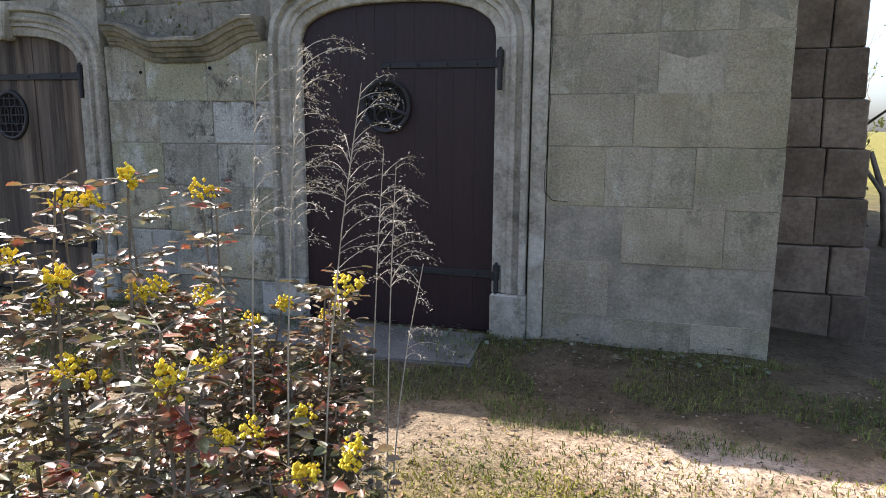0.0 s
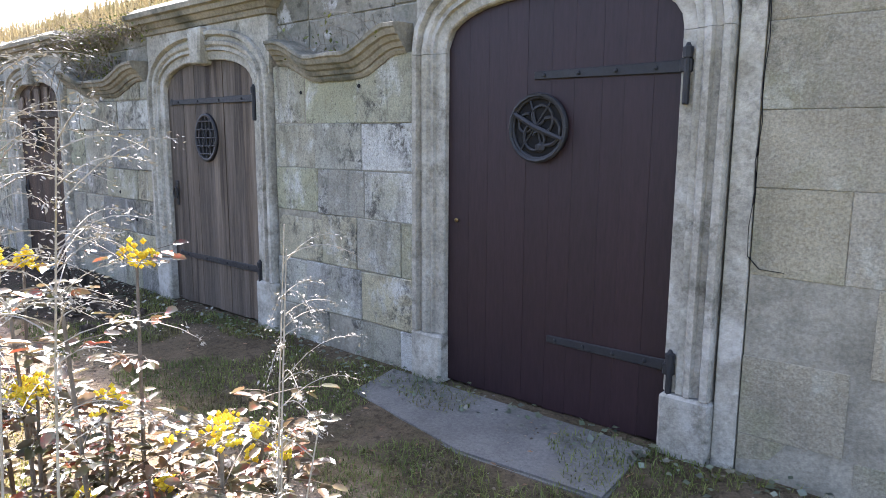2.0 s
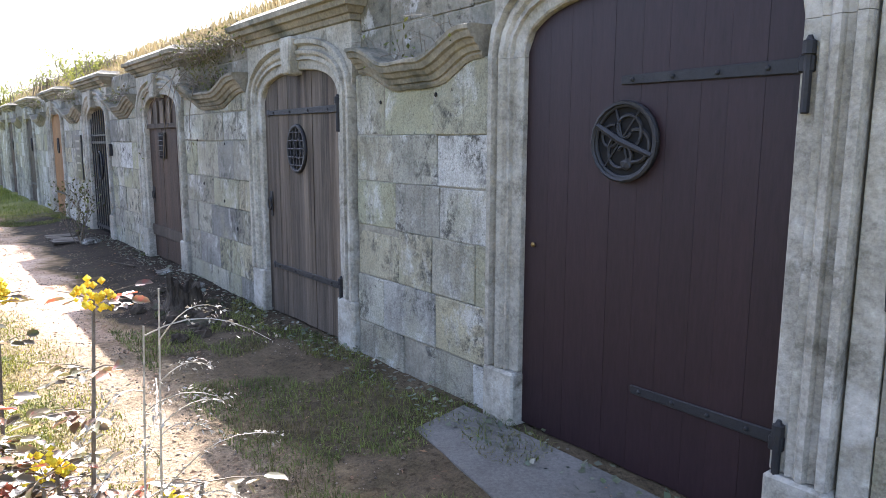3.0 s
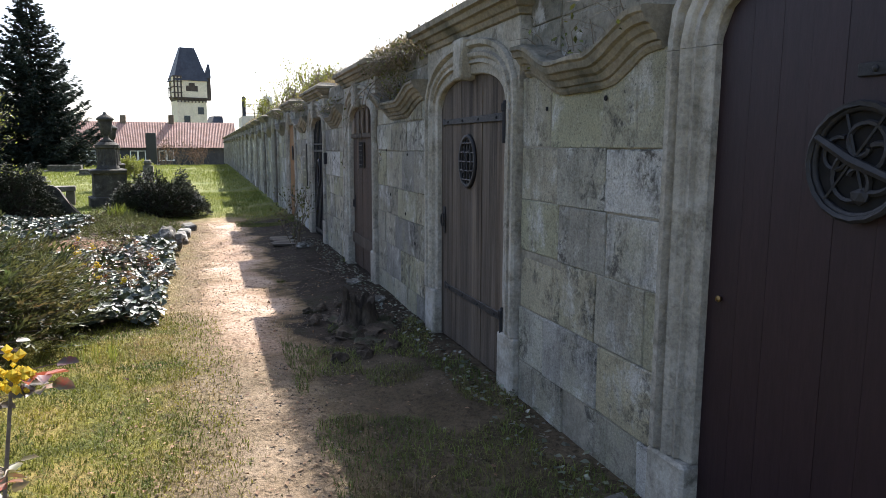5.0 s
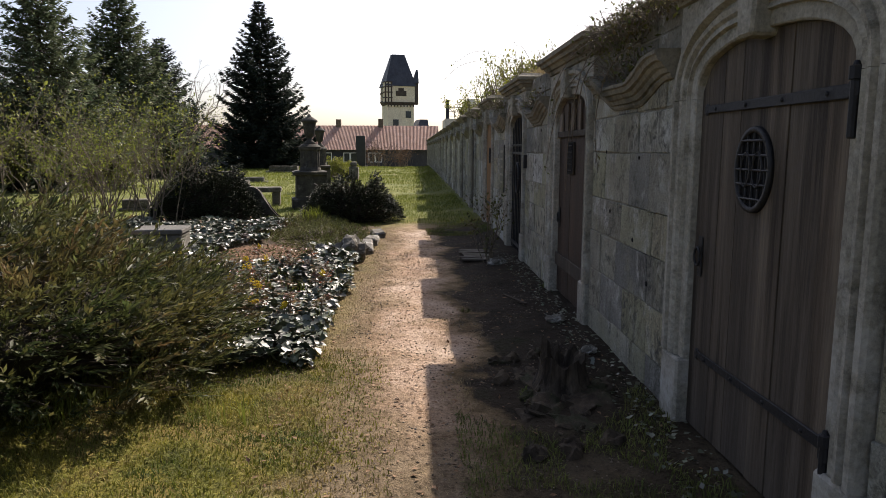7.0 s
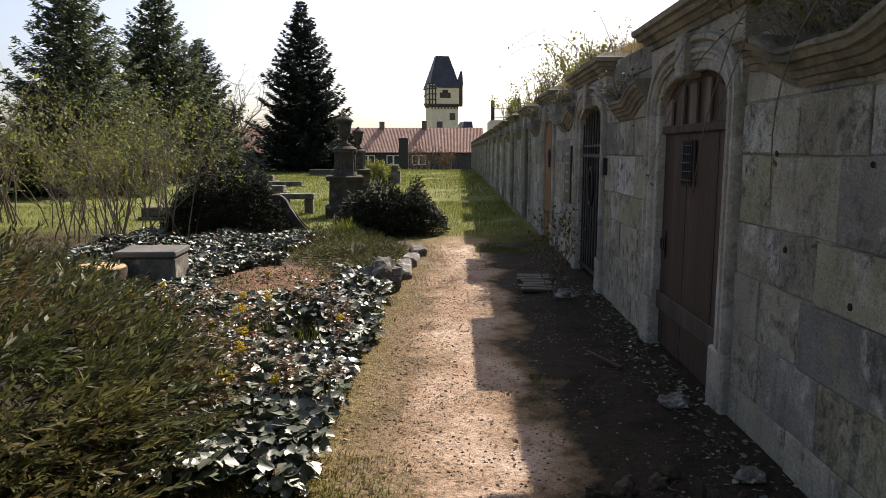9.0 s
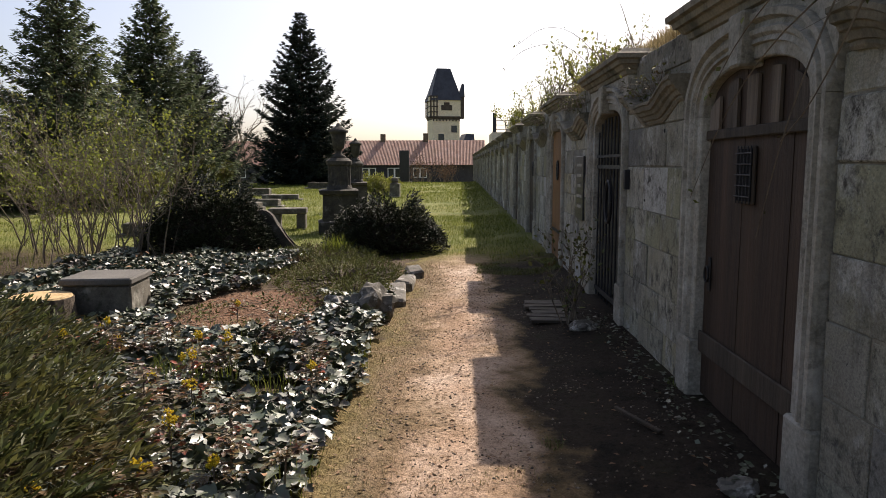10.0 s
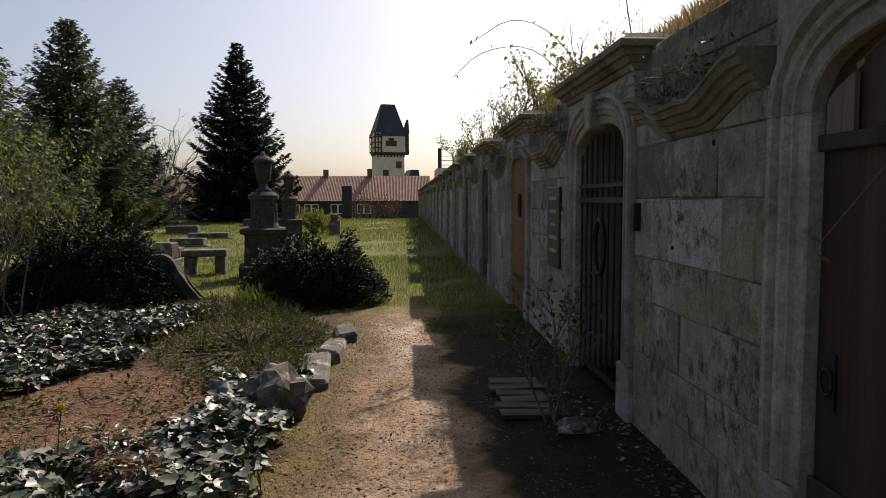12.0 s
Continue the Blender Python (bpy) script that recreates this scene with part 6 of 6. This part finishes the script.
raw("gravel", (pts[:, None] + octa * r_ + np.array([[[0, 0, 0.006]]])).reshape(-1, 3), [(np.arange(n)[:, None, None] * 6 + fc[None]).reshape(-1, 3)], PEBBLE, None, "stuff")["label"] = "small stones and crumbs on the path"


# ---- mahonia ----
def flower_cluster(bm, p, r, rs, n=26):
    for _ in range(n):
        d = rs.normal(0, 1, 3)
        d /= np.linalg.norm(d)
        c = np.array(p) + d * r * rs.uniform(0.4, 1.0) * np.array([1, 1, 1.15])
        s = rs.uniform(0.006, 0.011)
        v = [bm.verts.new(c + np.array(o) * s) for o in ((1, 0, 0), (-1, 0, 0), (0, 1, 0), (0, -1, 0), (0, 0, 1), (0, 0, -1))]
        for f in ((0, 2, 4), (2, 1, 4), (1, 3, 4), (3, 0, 4), (2, 0, 5), (1, 2, 5), (3, 1, 5), (0, 3, 5)):
            bm.faces.new([v[q] for q in f])


def mahonia(at, label, stems, seed, bloom=0.5):
    """stems: (x, y, height). Each stem carries whorls of leaflets, some a yellow flower head."""
    rs = np.random.default_rng(seed)
    t = thing("mahonia_bush", label, "mahonia", at)
    wood = bmesh.new()
    P, A, U, L = [], [], [], []
    for x, y, h in stems:
        lx, ly = rs.normal(0, 0.06, 2) * h
        top = np.array([x + lx, y + ly, h])
        tube(wood, [(x, y, -0.05), (x + lx * 0.4, y + ly * 0.4, h * 0.5), top], [0.008, 0.006, 0.004], 4)
        for lev in range(int(2 + h * 6.0)):
            zc = h * (1 - 0.13 * lev * rs.uniform(0.7, 1.1))
            if zc < 0.1:
                break
            c = np.array([x + lx * zc / h, y + ly * zc / h, zc])
            for k in range(rs.integers(3, 6)):
                a = rs.uniform(0, 6.283)
                d = np.array([math.cos(a), math.sin(a), rs.uniform(-0.15, 0.45)])
                d /= np.linalg.norm(d)
                s = np.array([-d[1], d[0], 0.0])
                rl = rs.uniform(0.06, 0.125)
                tube(wood, [c, c + d * rl * 0.5 + np.array([0, 0, 0.005]), c + d * rl], [0.002, 0.0016, 0.001], 3)
                for u in (0.4, 0.72):
                    for sg in (-1, 1):
                        P.append(c + d * rl * u + np.array([0, 0, -0.02 * u]))
                        A.append(s * sg + d * 0.7 + np.array([0, 0, rs.uniform(-0.3, 0.2)]))
                        U.append(np.array([0, 0, 1]) + rs.normal(0, 0.45, 3))
                        L.append(rs.uniform(0.03, 0.05))
                P.append(c + d * rl)
                A.append(d + np.array([0, 0, rs.uniform(-0.3, 0.1)]))
                U.append(np.array([0, 0, 1]) + rs.normal(0, 0.4, 3))
                L.append(rs.uniform(0.034, 0.055))
        if rs.random() < bloom:
            fb = bmesh.new()
            flower_cluster(fb, top + np.array([0, 0, 0.02]), rs.uniform(0.026, 0.05), rs, 34)
            flower_cluster(fb, top + np.array([rs.normal(0, 0.035), rs.normal(0, 0.035), rs.uniform(-0.02, 0.03)]), rs.uniform(0.015, 0.03), rs, 16)
            part("flower_head", fb, FLOWER, t, "bright yellow flower cluster")["kind"] = "stuff"
    part("stemwork", wood, TWIG, t)["kind"] = "stuff"
    L = np.array(L)
    leaf_shape("leaves", P, A, U, L, L * 0.58, HOLLY_OUTLINE, MAHONIA, t, 0.25)
    return t


rs = np.random.default_rng(3)
stems = []
while len(stems) < 66:
    x, y = rs.uniform(-2.3, -0.7), rs.uniform(0.9, 2.4)
    if ((x + 1.5) / 0.8) ** 2 + ((y - 1.62) / 0.72) ** 2 < 1:
        hh = 0.95 + 0.3 * ease(-0.9, -1.6, x)
        stems.append((x, y, hh * (rs.uniform(0.45, 0.74) if rs.random() < 0.68 else rs.uniform(0.8, 1.04))))
for _ in range(6):
    stems.append((rs.uniform(-1.5, -1.1), rs.uniform(2.15, 2.6), rs.uniform(0.4, 0.9)))
mahonia((0, 0, 0.05), "flowering mahonia with reddish glossy leaves and yellow clusters", stems, 40, 0.62)
for k, (cx, cy, r, n) in enumerate(((-7.2, 1.15, 0.4, 12), (-9.3, 1.35, 0.5, 9), (-8.6, 1.0, 0.45, 8), (-10.4, 1.5, 0.25, 4), (-9.6, 0.3, 0.5, 7), (-10.6, 0.5, 0.5, 6), (-8.0, 1.7, 0.3, 6))):
    rs = np.random.default_rng(50 + k)
    st = [(rs.normal(0, r * 0.6), rs.normal(0, r * 0.6), rs.uniform(0.2, 0.42)) for _ in range(n)]
    mahonia((cx, cy, 0.06), "low mahonia in the ivy with yellow flowers", st, 60 + k, 0.6)


# ---- tall dry seed stalks in the mahonia ----
def stalk(at, h, lean, seed, plume):
    rs = np.random.default_rng(seed)
    t = thing("dried_seed_stalk", "tall pale dried stalk with feathery seed sprays", "dry stalk", at, 0, "dried seed stalks")
    bm = bmesh.new()
    top = np.array([lean[0], lean[1], h])

    def along(u):
        return np.array([lean[0] * u * u, lean[1] * u * u, h * u])

    tube(bm, [along(u) for u in (-0.03, 0.25, 0.5, 0.75, 1.0)], [0.0035, 0.003, 0.0027, 0.002, 0.0014], 5)
    part("stem", bm, STRAW, t)
    sp = bmesh.new()
    P, A, L = [], [], []
    way = rs.uniform(-0.7, 0.7)
    for k in range(plume):
        u = rs.uniform(0.66, 1.0)
        p = along(u)
        a = way + rs.normal(0, 0.9)
        d = np.array([math.cos(a) * 0.85, math.sin(a) * 0.85, rs.uniform(0.35, 1.0)])
        ln = rs.uniform(0.10, 0.27) * (1.3 - 0.45 * u)
        pts = [p]
        for q in range(6):
            p = p + d * ln / 6
            d = d + np.array([rs.normal(0, 0.05), rs.normal(0, 0.05), -0.2])
            pts.append(p)
            for _ in range(9 if q > 1 else 2):
                P.append(p + rs.normal(0, 0.007, 3))
                A.append(d + rs.normal(0, 0.5, 3))
                L.append(rs.uniform(0.004, 0.011))
        tube(sp, pts, [0.0014, 0.0012, 0.0011, 0.001, 0.0009, 0.0007, 0.0005], 3)
    part("seed_spray", sp, STRAW, t)["kind"] = "stuff"
    L = np.array(L)
    leaf_mesh("seed", P, A, rs.normal(0, 1, (len(P), 3)), L, L * 0.4, STRAW, t, 0.1, "stuff")


for k, (x, y, h, lx, ly, pl) in enumerate(((-0.85, 2.15, 1.38, 0.03, 0.03, 12), (-0.93, 2.2, 1.42, 0.05, 0.02, 10), (-0.82, 2.12, 1.05, 0.1, 0.05, 7), (-0.97, 1.66, 1.72, 0.05, 0.05, 30), (-0.9, 1.74, 1.62, 0.14, 0.02, 24),
                                          (-1.12, 1.72, 1.72, 0.02, 0.08, 18))):
    stalk((x, y, 0.05), h - 0.05, (lx, ly), 130 + k, pl)


# ---- grasses ----
def near_lawn(x, y):
    e = 2.33 + 0.2 * ease(-7.4, -5.6, x) + 0.3 * ease(-1.4, -0.4, x) + 0.25 * noise.noise(Vector((x * 0.9, 2, 0))) + 0.12 * noise.noise(Vector((x * 4, 7, 0)))
    d = y - e
    if d > 0.35:
        return False
    keep = 0.95 if d < -0.1 else 0.55 * (0.35 - d) / 0.45
    keep *= 0.55 + 0.9 * max(0, 0.3 + noise.noise(Vector((x * 1.7, y * 1.7, 1))))
    return rng.random() < keep and x > -7.4 + 0.5 * noise.noise(Vector((y * 2, 0, 0)))


g = np.concatenate((scatter(150000, -7.4, -1.0, -0.3, 2.8, near_lawn), scatter(30000, -1.0, 2.4, 1.7, 3.15, near_lawn)))
blades("lawn_grass", g, rng.uniform(0.014, 0.042, len(g)), rng.uniform(0.004, 0.008, len(g)), GRASS, 1.3)["label"] = "short mossy olive lawn grass"


def tufts(x, y):
    return noise.noise(Vector((x * 1.5, y * 1.9, 12))) > -0.1 + 0.75 * ease(-5.6, -7.0, x) * ease(-15.5, -13.5, x) and rng.random() < 0.9


g = scatter(95000, -16, 1.6, 3.15, 4.4, tufts)
blades("shade_grass", g, rng.uniform(0.012, 0.065, len(g)), rng.uniform(0.003, 0.006, len(g)), SHADEGRASS, 1.4)["label"] = "sparse green grass in the wall's shade"
g = scatter(46000, -16, 2.0, 2.0, 3.3, lambda x, y: rng.random() < 0.04 + 0.8 * ease(2.75, 2.2, y + 0.3 * noise.noise(Vector((x * 1.8, y, 8)))) or noise.noise(Vector((x * 2, y * 2, 20))) > 0.42)
blades("path_grass", g, rng.uniform(0.01, 0.035, len(g)), rng.uniform(0.003, 0.005, len(g)), DRYGRASS, 1.0)
g = scatter(4500, -11, -5.8, 0.6, 2.15, lambda x, y: noise.noise(Vector((x * 1.4, y * 1.4, 31))) > 0.1)
blades("tall_grass", g, rng.uniform(0.10, 0.28, len(g)), rng.uniform(0.004, 0.008, len(g)), GREENGRASS, 0.8)


def lawn_far(x, y):
    return not (2.2 < y < 3.4 and x > -17) and noise.noise(Vector((x * 0.35, y * 0.35, 3))) > -0.35


g = np.concatenate((scatter(30000, -26, -16.3, -3, 4.3, lawn_far), scatter(30000, -48, -26, -9, 4.3, lawn_far), scatter(24000, -78, -48, -14, 4.3, lawn_far), scatter(26000, -24, -9, -11, -3.2)))
dist = np.clip((-g[:, 0] - 4) / 20, 0.6, 3.0)
blades("far_grass", g, rng.uniform(0.05, 0.12, len(g)) * (0.6 + 0.4 * dist), 0.008 * dist, GREENGRASS, 0.8)["label"] = "fresh green lawn between the graves"
# strap-leaved clump before the yew
g = scatter(160, -16.9, -16.4, 0.55, 1.0)
blades("strap_leaf_clump", g, rng.uniform(0.3, 0.5, len(g)), 0.022, GREENGRASS, 1.0)["label"] = "clump of strap-like green leaves"
# fallen leaves and crumbs
g = scatter(7000, -16, 2, 2.0, 4.35, lambda x, y: y < 3.2 or rng.random() < 0.2)
n = len(g)
g[:, 2] += 0.012
ln = rng.uniform(0.012, 0.045, n)
leaf_mesh("fallen_leaves", g, rng.normal(0, 1, (n, 3)) * np.array([1, 1, 0.15]), rng.normal(0, 0.25, (n, 3)) + np.array([0, 0, 1]), ln, ln * 0.5, LITTER, None, 0.15, "stuff")
g = scatter(900, -12, 0.7, 4.12, 4.42)
n = len(g)
g[:, 2] += rng.uniform(0.01, 0.06, n)
ln = rng.uniform(0.02, 0.05, n)
leaf_mesh("wall_foot_ivy", g, rng.normal(0, 1, (n, 3)) * np.array([1, 1, 0.2]), rng.normal(0, 0.3, (n, 3)) + np.array([0, 0, 1]), ln, ln * 0.8, IVY, None, 0.1, "stuff")
# greenery beyond the wall's end
shrub((4.6, 11, 0.0), 2.4, 20, 0.8, 120, "olive shrub beyond the stacked slabs", 1.6, 0.08, HEDGE, base=0.5)
shrub((2.6, 9.8, 0.0), 4.2, 4, 0.35, 121, "bare small tree beyond the wall's end", 0.3, 0.06, depth=4, r0=0.05, name="bare_tree", cat="tree")
